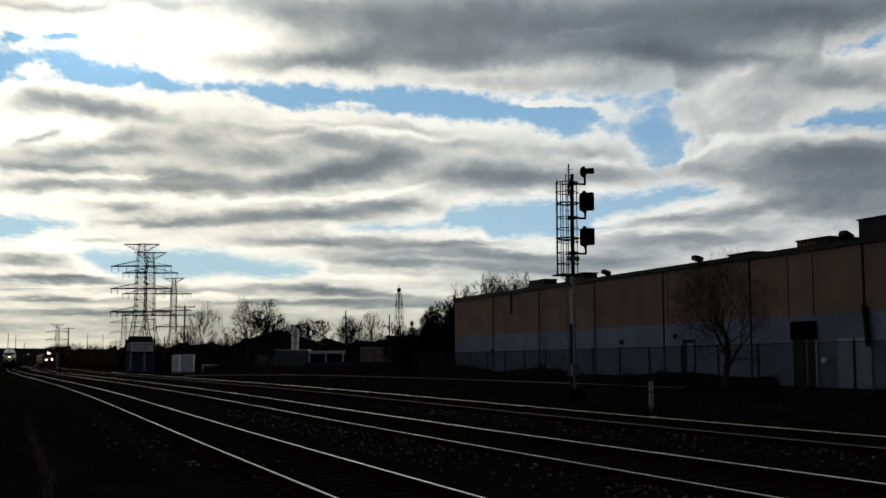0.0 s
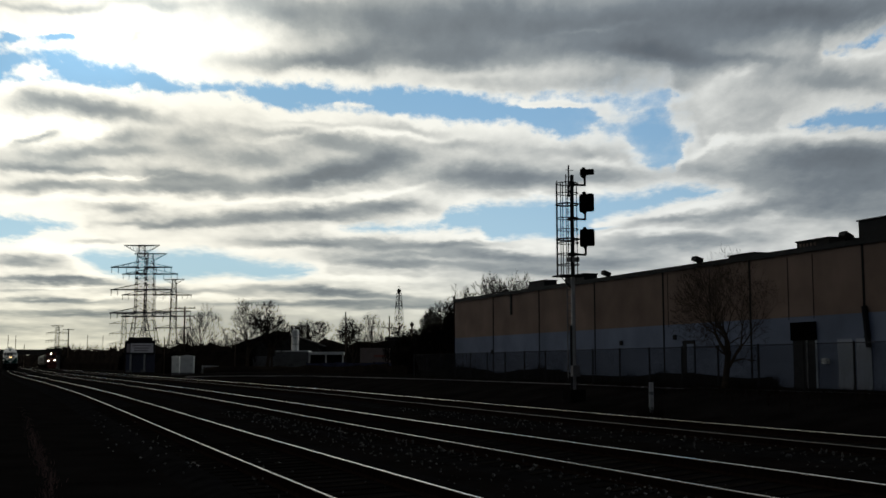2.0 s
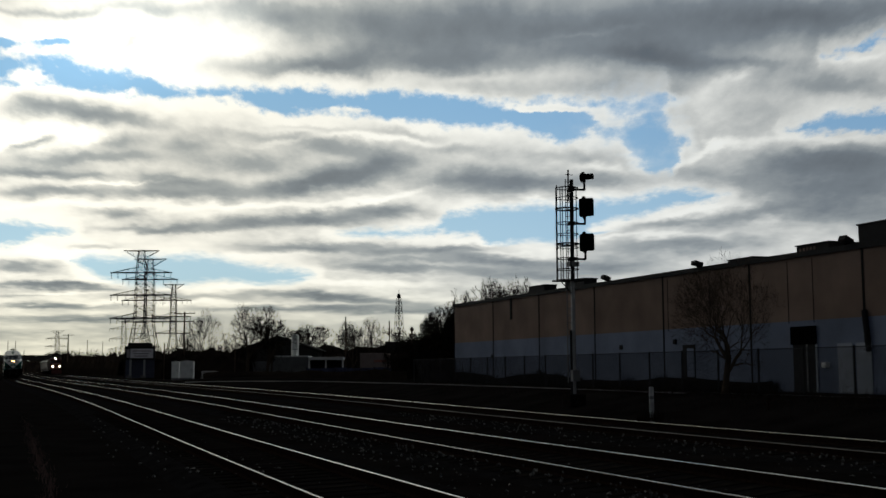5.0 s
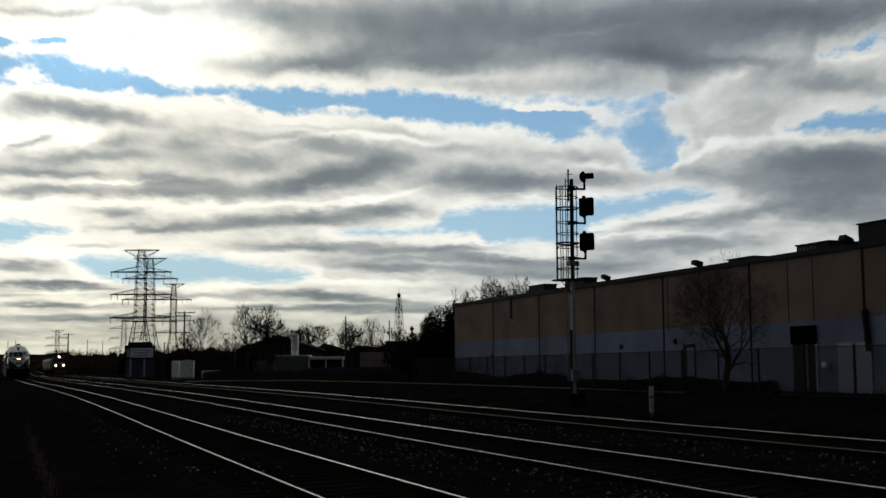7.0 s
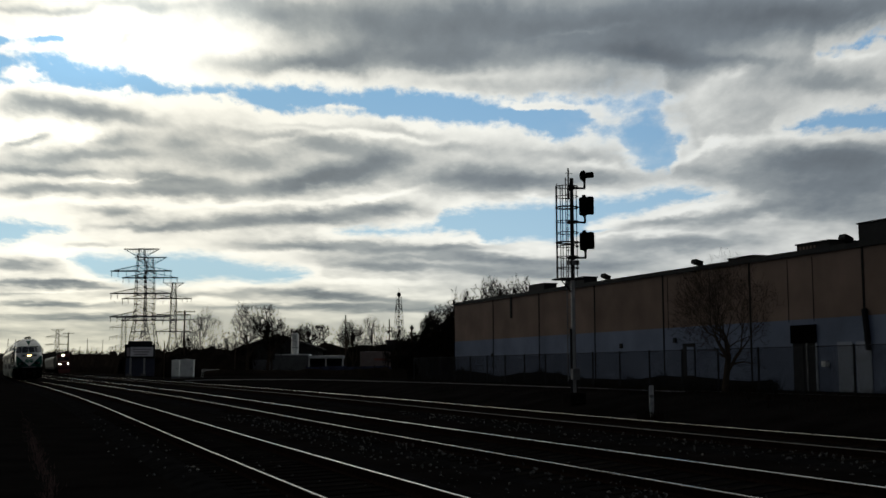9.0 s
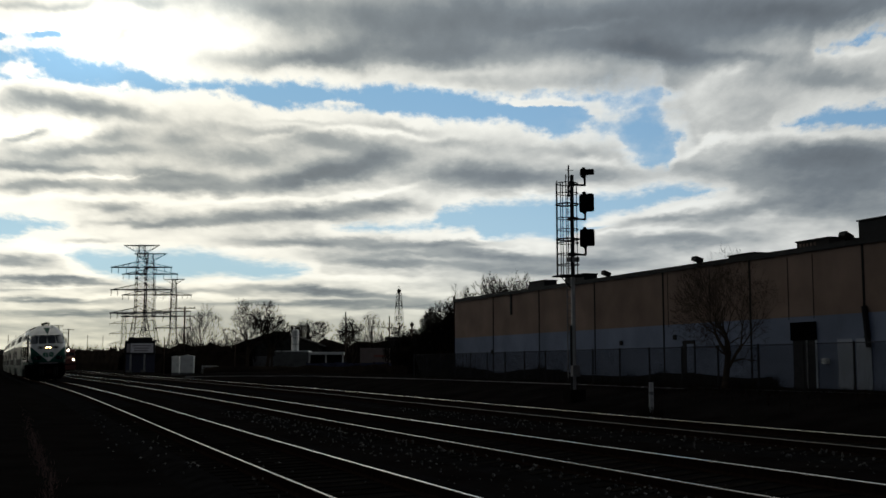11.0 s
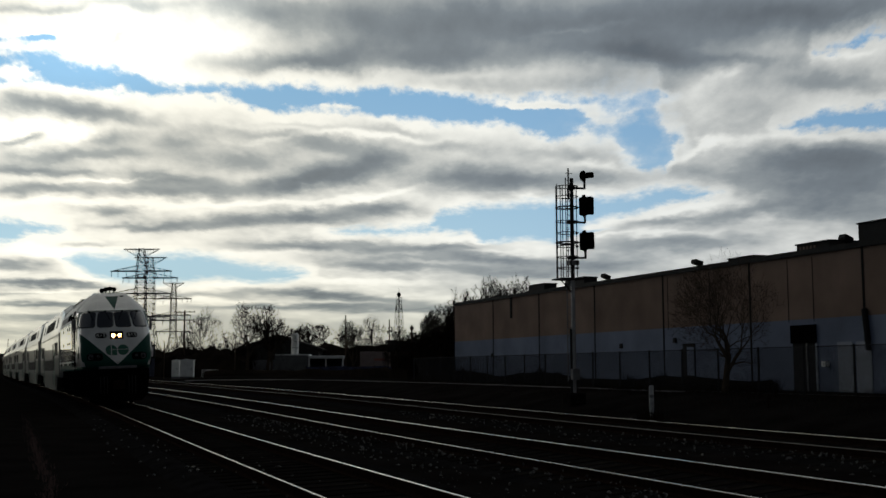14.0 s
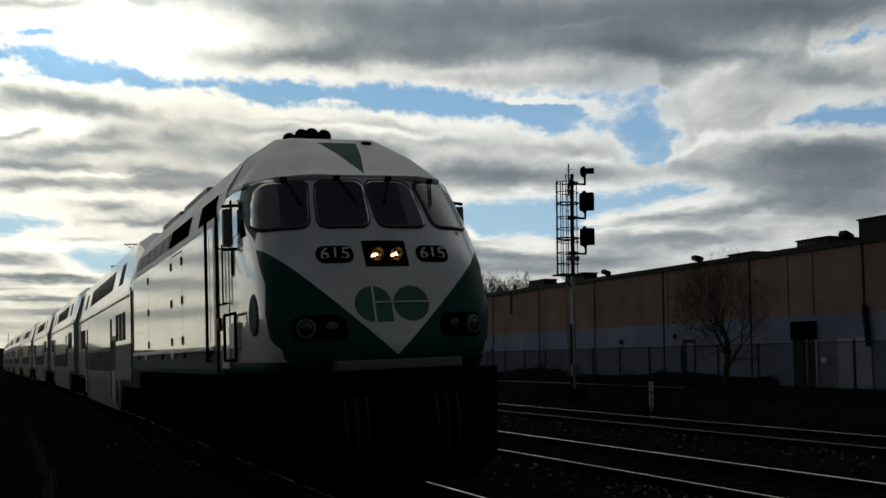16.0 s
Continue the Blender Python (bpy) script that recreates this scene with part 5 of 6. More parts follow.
# ---- openings and fittings of the wall ----
def wall_fittings():
    pale = mat("pale_door", (.24, .27, .34), .6, scale=1.5, vary=.15)
    dr = part("loading_door", B(-.02, .1, 44.1 - Y_END, 45.8 - Y_END, -.1, 3.1), M_DARK, WH, "dark loading door")
    part("hood", B(-.12, .0, 44.05 - Y_END, 45.85 - Y_END, 2.3, 3.15, bevel=.02), M_BLACK, dr, "black canopy over the door")
    part("jamb", B(-.06, .0, 44.0 - Y_END, 44.12 - Y_END, -.1, 2.3), pale, dr)
    part("jamb", B(-.06, .0, 44.7 - Y_END, 44.78 - Y_END, -.1, 2.3), M_GREYSTEEL, dr)
    part("side_door", B(-.05, .0, 41.62 - Y_END, 42.6 - Y_END, -.1, 2.3, bevel=.01), pale, WH, "pale painted steel door")
    part("side_door", B(-.05, .0, 40.4 - Y_END, 41.38 - Y_END, -.1, 2.3, bevel=.01), pale, WH, "pale painted steel door")
    wn = part("window_frame", B(-.06, .0, 54.2 - Y_END, 55.4 - Y_END, .5, 2.5, bevel=.01), M_DARK, WH, "dark window frame")
    part("pane", B(-.07, -.055, 54.25 - Y_END, 54.95 - Y_END, .75, 2.3), M_BLUEGREY, wn, "pale blind behind the pane")
    part("wall_lamp", B(-.25, .0, 43.2 - Y_END, 43.5 - Y_END, 1.2, 1.45, bevel=.04), M_WHITE, WH, "small white wall lamp")
    part("downpipe", R((-.1, 40.5 - Y_END, 1.9), (-.1, 40.7 - Y_END, 3.7), .13, n=8), M_DARK, WH, "dark exhaust pipe")
    part("scupper", B(-.08, .0, 78.7 - Y_END, 78.95 - Y_END, 4.9, 6.6), M_DARK, WH, "short dark roof drain")
    for y in (46.05, 44.2, 56.9, 52.7):
        part("panel_seam", B(-.012, .0, y - .025 - Y_END, y + .025 - Y_END, 3.3, 6.3), M_JOINT, WH)
    for y, zz in ((82.5, 2.2), (62.3, 2.5), (56.2, 2.7)):
        part("vent", B(-.1, .0, y - .14 - Y_END, y + .14 - Y_END, zz - .14, zz + .14, bevel=.03), M_DARK, WH)


wall_fittings()


# ---- bare trees ----
def grow(bm_l, bm_t, p, d, length, r, depth, rnd, spread, up, twig_r):
    """Limbs fork into branches and those into twigs."""
    segs = 3 if depth > 2 else 2
    for k in range(segs):
        q = p + d * (length / segs)
        r2 = max(twig_r * .6, r * .86)
        rod(bm_l if depth > 2 else bm_t, p, q, r, r2, n=6 if depth > 3 else 4 if depth > 1 else 3)
        p, r = q, r2
        d = (d + Vector((rnd.uniform(-1, 1), rnd.uniform(-1, 1), rnd.uniform(-.5, 1) * up)) * .2).normalized()
        if 1 < depth and k < segs - 1 and rnd.random() < .75:
            side = d.orthogonal().normalized()
            side.rotate(Matrix.Rotation(rnd.uniform(0, 6.28319), 3, d))
            grow(bm_l, bm_t, p, (d * .6 + side * .8 + Vector((0, 0, .2 * up))).normalized(), length * rnd.uniform(.5, .75), max(twig_r, r * .45), depth - 2, rnd, spread, up, twig_r)
    if depth == 0:
        return
    n = rnd.choice((2, 3, 3)) if depth > 1 else rnd.choice((2, 2, 3))
    for k in range(n):
        s = spread * rnd.uniform(.55, 1.2) * (1.25 if depth < 3 else 1)
        side = d.orthogonal().normalized()
        side.rotate(Matrix.Rotation(6.28319 * (k + rnd.random() * .7) / n, 3, d))
        nd = (d * math.cos(s) + side * math.sin(s) + Vector((0, 0, .10 * up))).normalized()
        grow(bm_l, bm_t, p, nd, length * rnd.uniform(.70, .90), max(twig_r, r * rnd.uniform(.55, .75)), depth - 1, rnd, spread, up, twig_r)


def bare_tree(x, y, z, h, seed, depth=6, spread=.55, trunk=.22, up=.6, twig=.02, label="leafless spreading deciduous tree, dark against the sky", stems=1, width=0.0, bole=0.0):
    rnd = random.Random(seed)
    th = thing("bare_tree", pose(x, y, z, 0, 0, rnd.uniform(0, 360)), label, "tree", "leafless trees")
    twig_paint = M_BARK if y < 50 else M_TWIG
    a, b = bmesh.new(), bmesh.new()
    for s in range(stems):
        d = Vector((rnd.uniform(-.15, .15) + (s - (stems - 1) / 2) * .3, rnd.uniform(-.15, .15), 1)).normalized()
        p = Vector((0, 0, -.3))
        rod(a, p, p + Vector((0, 0, .5)), trunk * 1.4, trunk, n=8)
        if bole:
            q = p + d * h * bole
            rod(a, p + Vector((0, 0, .4)), q, trunk, trunk * .8, n=8)
            for k in range(4):
                e = Vector((math.cos(1.57 * k + rnd.random()) * .6, math.sin(1.57 * k + rnd.random()) * .6, .8)).normalized()
                grow(a, b, q - d * h * bole * .12 * k, e, h * .15, trunk * .6, depth - 1, rnd, spread, up, twig)
        else:
            grow(a, b, p + Vector((0, 0, .45)), d, h * .24, trunk, depth, rnd, spread, up, twig)
    top = max((v.co.z for v in b.verts), default=1)
    k = h / top
    reach = sorted(math.hypot(v.co.x, v.co.y) for v in b.verts)[int(len(b.verts) * .96)]
    kx = width / 2 / reach if width else k
    for bm in (a, b):
        bmesh.ops.scale(bm, vec=(kx, kx, k), verts=bm.verts)
    part("trunk", a, M_BARK, th, "dark trunk and main limbs")
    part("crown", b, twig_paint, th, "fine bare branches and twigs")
    return th


# by the railway yard
bare_tree(32.6, 169.2, .8, 11.3, 3, 6, .60, .30, .5, .026, "broad leafless oak with a rounded crown", width=7.4, bole=.34)
bare_tree(35.7, 170.3, .8, 11.0, 41, 6, .60, .28, .5, .026, "broad leafless oak with a rounded crown", width=7.4, bole=.34)
bare_tree(37.2, 174.0, .8, 9.2, 9, 6, .55, .22, .3, .022, width=5, bole=0.3)
bare_tree(30.8, 202.0, .8, 12.0, 5, 6, .42, .18, .7, .02, "slim upright leafless tree with thin crown", width=8.5, bole=.2)
bare_tree(29.2, 203.0, .8, 8.2, 6, 6, .5, .18, .6, .024, width=4)
bare_tree(34.4, 190.0, .8, 7.6, 12, 6, .55, .2, .4, .022, width=5, bole=0.25)
bare_tree(48.4, 168.5, .8, 8.9, 14, 6, .55, .2, .5, .022, width=5.2, bole=0.25)
bare_tree(51.4, 167.0, .8, 9.6, 15, 6, .55, .2, .6, .022, width=4.8, bole=0.25)
bare_tree(52.0, 218.0, .8, 9.4, 17, 6, .45, .22, .5, .042)
bare_tree(56.5, 223.0, .8, 10.4, 18, 6, .42, .22, .7, .042)
bare_tree(60.5, 215.0, .8, 9.2, 19, 6, .45, .2, .5, .042)
bare_tree(65.5, 200.0, .8, 9.0, 20, 6, .45, .2, .5, .042)
# at the far corner of the warehouse
bare_tree(40.9, 109.5, .8, 7.8, 21, 7, .70, .18, .2, .030, width=3.8, bole=.25)
bare_tree(42.6, 107.5, .8, 9.2, 22, 7, .72, .2, .15, .030, width=5, bole=.35)
bare_tree(45.4, 109.5, .8, 10.9, 23, 7, .72, .22, .15, .030, width=5, bole=.35)
bare_tree(48.0, 108.2, .8, 11.0, 24, 7, .72, .22, .15, .030, width=4.6, bole=.35)
bare_tree(49.6, 107.0, .8, 10.7, 25, 7, .72, .22, .15, .030, width=4.4, bole=.35)
bare_tree(45.0, 130.0, .8, 5.6, 26, 6, .42, .16, .7, .018)
bare_tree(49.5, 137.0, .8, 6.2, 27, 6, .42, .16, .7, .018)
# before and behind the warehouse wall
bare_tree(27.7, 40.9, .9, 6.1, 57, 7, .55, .15, .7, .0042, "slender leafless tree growing before the warehouse wall", width=4.6, bole=.26)
bare_tree(44.2, 112.5, .8, 9.7, 61, 7, .7, .2, .2, .030, width=4.5, bole=.3)
bare_tree(42.0, 113.0, .8, 8.4, 62, 7, .7, .18, .2, .030, width=4.5, bole=.25)
bare_tree(52.0, 56.0, .8, 9.3, 33, 5, .5, .2, .6, .02)


# ---- brush and weeds ----
def brush(name, line, w, seed, n, twig, label):
    """A tangled hedge along a line of (x, y, height): a lumpy core with twigs standing out of it."""
    rnd = random.Random(seed)
    bm = bmesh.new()
    pts = []
    for (xa, ya, ha), (xb, yb, hb) in zip(line, line[1:]):
        m = max(2, int(math.hypot(xb - xa, yb - ya) / 2.2))
        pts += [(xa + (xb - xa) * i / m, ya + (yb - ya) * i / m, ha + (hb - ha) * i / m) for i in range(m)]
    rows = []
    for i, (x, y, h) in enumerate(pts):
        row = []
        for j in range(9):
            a = math.pi * j / 8
            k = 1 + .30 * noise.noise((x * .3 + seed, y * .3, j * .5)) + .14 * noise.noise((x * 1.1, y * 1.1 + seed, j))
            row.append((x - math.cos(a) * w * k * .4, y - math.cos(a) * w * k, .3 + math.sin(a) * h * .86 * k))
        rows.append(row)
    grid(bm, rows)
    for _ in range(n):
        x, y, h = rnd.choice(pts)
        p = Vector((x + rnd.uniform(-.4, .4) * w, y + rnd.uniform(-.8, .8) * w, h * rnd.uniform(.45, .85)))
        d = Vector((rnd.uniform(-.5, .5), rnd.uniform(-.5, .5), 1)).normalized()
        l = h * rnd.uniform(.15, .42)
        q = p + d * l
        rod(bm, p, q, twig, twig * .4, n=3)
        for _ in range(3):
            b = p + d * l * rnd.uniform(.3, .9)
            e = Vector((rnd.uniform(-.8, .8), rnd.uniform(-.8, .8), .9)).normalized()
            rod(bm, b, b + e * l * rnd.uniform(.2, .5), twig * .6, twig * .3, n=3)
    ob = part(name, bm, M_TWIG)
    return tagged(ob, label, "hedge", kind="stuff")


brush("far_woods", [(16.5, 540, 9.5), (20, 470, 9.0), (24, 400, 7.6), (30, 330, 6.8)], 6, 1, 900, .06, "dark leafless woods along the line far off")
brush("far_woods", [(-330, 860, 4.5), (-200, 915, 5.5), (-120, 945, 5), (-75, 955, 8), (-60, 960, 13.5), (-20, 962, 12.6), (10, 958, 12.0), (40, 950, 12)], 12, 11, 600, .14, "dark leafless woods along the line far off")
brush("hedge", [(22, 236, 5.4), (28, 226, 6.4), (36, 222, 6.2), (46, 216, 6.0), (58, 205, 6.6), (66, 190, 6.6)], 3.5, 2, 1300, .045, "dark tangled leafless hedge behind the yard")
brush("hedge", [(26.5, 199, 4.6), (30, 196, 5.2), (34, 184, 5.0), (37, 179, 4.2)], 2.2, 3, 700, .035, "dark tangled leafless hedge behind the yard")
brush("hedge", [(38, 117, 4.2), (41.5, 118, 5.0), (44.4, 120, 5.6), (47.5, 121, 6.2), (52, 124, 6.4), (60, 128, 6.4)], 2.0, 4, 1800, .022, "dark scrub at the corner of the warehouse")
brush("hedge", [(23.5, 150, 1.7), (29, 146, 1.9), (34, 138, 1.8), (36, 120, 1.9), (34.5, 100, 1.8)], 1.2, 6, 900, .02, "low dark scrub along the yard fence")
brush("hedge", [(36.5, 97, 2.3), (32.5, 93, 2.6), (31.5, 86, 2.0), (31.3, 80, 1.5)], 1.0, 7, 500, .018, "low dark scrub along the yard fence")


brush("hedge", [(30.4, 84, 2.4), (30.2, 79, 1.9), (30.0, 70, 1.3), (30.2, 64, 1.7), (30.0, 56, 1.2), (30.2, 50, 1.5), (30.0, 44, 1.2), (30.2, 38, 1.4)], .45, 9, 2800, .011, "low dead scrub at the foot of the warehouse wall")


def weeds():
    """Dead stems on the bank beyond the tracks and along the path."""
    rnd = random.Random(77)
    vs, fs = [], []

    def stem(x, y, z, h, lean, r):
        i = len(vs)
        tx, ty = rnd.uniform(-lean, lean), rnd.uniform(-lean, lean)
        vs.extend([(x - r, y, z), (x + r, y, z), (x, y + r * 1.5, z), (x + tx, y + ty, z + h)])
        fs.extend([(i, i + 1, i + 3), (i + 1, i + 2, i + 3), (i + 2, i, i + 3)])
    for _ in range(15000):
        y = rnd.uniform(14, 112)
        x = rnd.choice((rnd.gauss(24.2, 1.0), rnd.gauss(28.8, .7)))
        if not 21 < x < 31:
            continue
        clump = .5 + .9 * max(0, noise.noise((x * .5, y * .3, 9)))
        stem(x, y, float(np.interp(x, [20.6, 22, 23.5, 25, 29, 32], [.2, .5, .8, .9, .8, .75])), rnd.uniform(.2, .75) * clump, .25, .012)
    for _ in range(160):
        stem(rnd.gauss(19.3, .25), rnd.gauss(32.75, .15), .3, rnd.uniform(.15, .5), .15, .012)
    me = bpy.data.meshes.new("dead_weeds")
    me.from_pydata(vs, [], fs)
    me.materials.append(M_WEED)
    tagged(new("dead_weeds", me), "dry brown weeds on the bank beyond the tracks", "weeds", kind="stuff")
    vs, fs = [], []
    for _ in range(3500):
        y = rnd.uniform(9, 90)
        x = .67 - bend(y)[0] + rnd.gauss(0, .07) + .12 * noise.noise((y * .3, 5, 1))
        stem(x, y, -.05, rnd.uniform(.04, .2), .09, .006)
    me = bpy.data.meshes.new("dry_grass")
    me.from_pydata(vs, [], fs)
    me.materials.append(mat("dry_grass", (.20, .12, .11), .9, scale=1, vary=.4, bump=0))
    tagged(new("dry_grass", me), "thin strip of dry grass beside the path", "grass", kind="stuff")


weeds()


# ---- poles, pylons, towers ----
def pole(x, y, z, h, r, arms, label="dark wooden utility pole", group="utility poles"):
    th = thing("utility_pole", pose(x, y, z, 0, 0, -20), label, "utility pole", group)
    part("shaft", R((0, 0, -.3), (0, 0, h), r, r * .7, n=10), M_WOOD, th)
    for za, w in arms:
        arm = part("crossarm", B(-w, w, -.07, .07, za - .08, za + .08), M_WOOD, th)
        for s in (-1, -.55, .55, 1):
            part("insulator", lathe(bmesh.new(), [(.05, 0), (.09, .05), (.05, .1), (.08, .15), (.03, .22)], 8, Matrix.Translation((s * w * .94, 0, za + .08))), M_GREYSTEEL, arm)
    return th


pole(28.1, 203.0, .8, 11.4, .2, ((11.1, 1.8), (9.7, 1.7)), "dark wooden utility pole with two crossarms")
pole(19.6, 441.0, .5, 15.0, .3, ((14.6, 2.0),), "tall dark pole with one crossarm far along the line")
pole(48.8, 173.9, .8, 9.5, .14, ())
pole(52.1, 162.0, .8, 8.4, .14, ())
pole(48.7, 141.9, .8, 6.8, .17, ((6.3, .25),))
pole(43.5, 112.0, .8, 7.4, .12, ())
pole(24.6, 201.5, .8, 6.0, .1, ())
pole(31.3, 172.0, .8, 6.3, .1, ())
for x, y, h in ((-1.0, 560, 16), (2.4, 610, 17), (5.5, 520, 11), (37.0, 620, 18), (46.0, 640, 18), (52.5, 640, 15)):
    pole(x, y, 0, h, .18, (), "thin lamp pole far off")


def lattice(bm, z0, w0, z1, w1, n, r):
    """Four legs with crossed braces between two heights."""
    prev = None
    for k in range(n + 1):
        t = k / n
        w, z = w0 + (w1 - w0) * t, z0 + (z1 - z0) * t
        c = [Vector((sx * w / 2, sy * w / 2, z)) for sx, sy in ((-1, -1), (1, -1), (1, 1), (-1, 1))]
        for i in range(4):
            if k:
                rod(bm, prev[i], c[i], r, n=4)
                rod(bm, prev[i], c[(i + 1) % 4], r * .6, n=3)
                rod(bm, prev[(i + 1) % 4], c[i], r * .6, n=3)
            rod(bm, c[i], c[(i + 1) % 4], r * .6, n=3)
        prev = c
    return bm


def pylon(x, y, h, rz, s=1.0, r=.15):
    th = thing("lattice_pylon", pose(x, y, .5, 0, 0, rz), "tall grey lattice steel transmission pylon", "pylon", "transmission pylons")
    bm = bmesh.new()
    lattice(bm, 0, 9.6 * s, h * .42, 3.7 * s, 5, r * 1.0)
    lattice(bm, h * .42, 3.7 * s, h * .82, 3.1 * s, 9, r * .8)
    lattice(bm, h * .82, 3.1 * s, h, 1.9 * s, 4, r * .75)
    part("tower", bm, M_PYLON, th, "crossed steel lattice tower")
    for zf, w in ((.995, 6.2), (.82, 10.6), (.64, 10.6), (.455, 10.6)):
        z = h * zf
        a = bmesh.new()
        top = zf > .9
        for sx in (-1, 1):
            tip = Vector((sx * w * s, 0, z if not top else z + .1))
            for sy in (-1, 1):
                rod(a, (sx * 1.2 * s, sy * 1.2 * s, z), tip, r * (1.9 if not top else 1.3), n=4)
                rod(a, (sx * 1.2 * s, sy * 1.2 * s, z + (1.9 if not top else -2.6) * s), tip, r * .7, n=4)
            for k in range(1, 5):
                q = Vector((sx * 1.2 * s, 0, z)).lerp(tip, k / 5)
                rod(a, q, Vector((sx * 1.2 * s, 0, z + (1.9 if not top else -2.6) * s)).lerp(tip, (k - .5) / 5), r * .5, n=3)
        for sy in (-1, 1):
            rod(a, (-1.3 * s, sy * 1.2 * s, z), (1.3 * s, sy * 1.2 * s, z), r * .8, n=4)
        arm = part("crossarm", a, M_PYLON, th)
        if not top:
            for sx in (-1, -.78, -.5, .5, .78, 1):
                part("insulator_string", R((sx * w * s * .97, 0, z), (sx * w * s * .97, 0, z - 2.0 * s), .11, n=5), M_DARK, arm)


pylon(41.8, 411.4, 43.4, -20)
pylon(49.1, 450.6, 44.3, -20)
pylon(68.3, 529.6, 40.5, -20, .76)
pylon(28.0, 780.0, 27.5, -20, .7, .1)
pylon(62.0, 700.0, 32.0, -20, .8, .1)


def wires():
    """Conductors that sag between the pylons."""
    th = thing("power_lines", pose(0, 0, 0), "thin dark conductors hung between the pylons", "power line")
    for sx in (-9.3, -5.9, 5.9, 9.3):
        for zf in (.82, .64, .455):
            for (xa, ya, ha), (xb, yb, hb) in (((41.8, 411.4, 43.4), (49.1, 450.6, 44.3)), ((49.1, 450.6, 44.3), (68.3, 529.6, 40.5))):
                bm = bmesh.new()
                c, s = math.cos(radians(-20)), math.sin(radians(-20))
                pts = []
                for k in range(9):
                    t = k / 8
                    pts.append(Vector((xa + (xb - xa) * t + sx * c, ya + (yb - ya) * t + sx * s, (ha + (hb - ha) * t) * zf - 1.9 - 4 * 1.2 * t * (1 - t))))
                for a, b in zip(pts, pts[1:]):
                    rod(bm, a, b, .022, n=3)
                part("conductor", bm, M_DARK, th)


wires()


def radio_tower():
    h = 22.8
    th = thing("radio_tower", pose(103.7, 313.5, .8, 0, 0, 15), "slim lattice radio tower with antennas near its top", "radio tower")
    part("tower", lattice(lattice(bmesh.new(), 0, 6.2, h * .45, 2.3, 5, .06), h * .45, 2.3, h * .95, 1.0, 8, .05), M_PYLON, th)
    part("top_beacon", lathe(bmesh.new(), [(.2, 0), (.5, .3), (.6, .8), (.4, 1.2), (.1, 1.4)], 12, Matrix.Translation((0, 0, h - 1.2))), M_DARK, th, "round dark antenna head")
    part("mast", R((0, 0, 0), (0, 0, h + 1.2), .12, .06, n=6), M_DARK, th)
    for zz in (h * .78, h * .6):
        for s in (-1, 1):
            part("antenna", B(s * .9 - .08, s * .9 + .08, -.1, .1, zz, zz + 1.6, bevel=.03), M_PYLON, th)


radio_tower()


# ---- far buildings and the road bridge ----
def gable_house():
    th = thing("industrial_shed", pose(43.9, 200.5, .8, 0, 0, -20), "dark industrial shed with a low gabled roof", "shed")
    part("wall", B(-7.2, 7.2, 0, 14, -.3, 4.6), M_ROOF, th, "dark walls")
    part("roof", prism(bmesh.new(), [(-7.8, 4.55), (0, 7.1), (7.8, 4.55), (7.8, 4.75), (0, 7.35), (-7.8, 4.75)], -.4, 14.4), M_ROOF, th, "dark gabled roof")
    part("gable", prism(bmesh.new(), [(-7.2, 4.55), (0, 6.95), (7.2, 4.55)], 0, 14), M_ROOF, th, "dark gable wall")
    part("door", B(-1.5, 1.5, -.06, 0, -.2, 3.2), M_DARK, th)
    part("side_wall", B(-10.6, -7.2, 1, 9, -.3, 4.3), M_GREYSTEEL, th, "grey lean-to")


gable_house()


def white_shed():
    th = thing("loading_shed", pose(43.6, 184.5, .9, 0, 0, -20), "low grey loading shed with white canopy and dark open bays", "shed")
    part("wall", B(-3.6, 1.9, 0, 5, -.3, 3.3), mat("grey_render", (.13, .13, .13), .8, scale=.8, vary=.3), th, "grey rendered wall")
    part("parapet", B(-3.7, 1.9, -.06, 5, 3.3, 3.5), M_WHITE, th, "pale wall coping")
    part("canopy", B(1.9, 7.6, -.2, 5, 2.8, 3.25, bevel=.04), M_WHITE, th, "white canopy edge")
    for x in (2.0, 4.7, 7.45):
        part("column", B(x - .12, x + .12, 0, .25, -.3, 2.8), M_WHITE, th)
    part("back_wall", B(1.9, 7.6, 4.0, 4.3, -.3, 2.8), M_DARK, th)
    part("lean_to", B(-10.5, -3.7, .6, 4, -.3, 2.6), M_GREYSTEEL, th, "grey low annexe")
    st = thing("white_silo", pose(43.65, 186.0, 4.2, 0, 0, -20), "tall white painted silo standing on the shed", "silo")
    part("shell", lathe(bmesh.new(), [(.6, -3.2), (.6, 3.35), (.5, 3.6), (.15, 3.7)], 24), M_WHITE, st, smooth=False)
    part("band", lathe(bmesh.new(), [(.62, 1.2), (.62, 1.28)], 24), M_GREYSTEEL, st)
    part("base_ring", lathe(bmesh.new(), [(.85, -.1), (.85, .06), (.68, .1)], 24), M_WHITE, st)


white_shed()


def container():
    m = mat("pinkish_panel", (.26, .20, .18), .7, scale=1.5, vary=.2)
    th = thing("site_container", pose(44.1, 143.2, 2.0, 0, 0, -20), "pinkish-grey ribbed steel container with faded mark", "container")
    part("shell", B(-1.9, 1.9, 0, 2.4, .12, 2.2, bevel=.03), m, th)
    for k in range(14):
        part("rib", B(-1.8 + k * .275, -1.68 + k * .275, -.03, 0, .2, 2.1), m, th)
    part("mark_bar", B(-.1, 1.5, -.045, -.03, 1.05, 1.3), mat("faded_red", (.35, .12, .09), .7, vary=.3), th, "faded red bar")
    part("skid", B(-1.9, 1.9, .1, 2.3, -1.3, .12), M_DARK, th)


container()


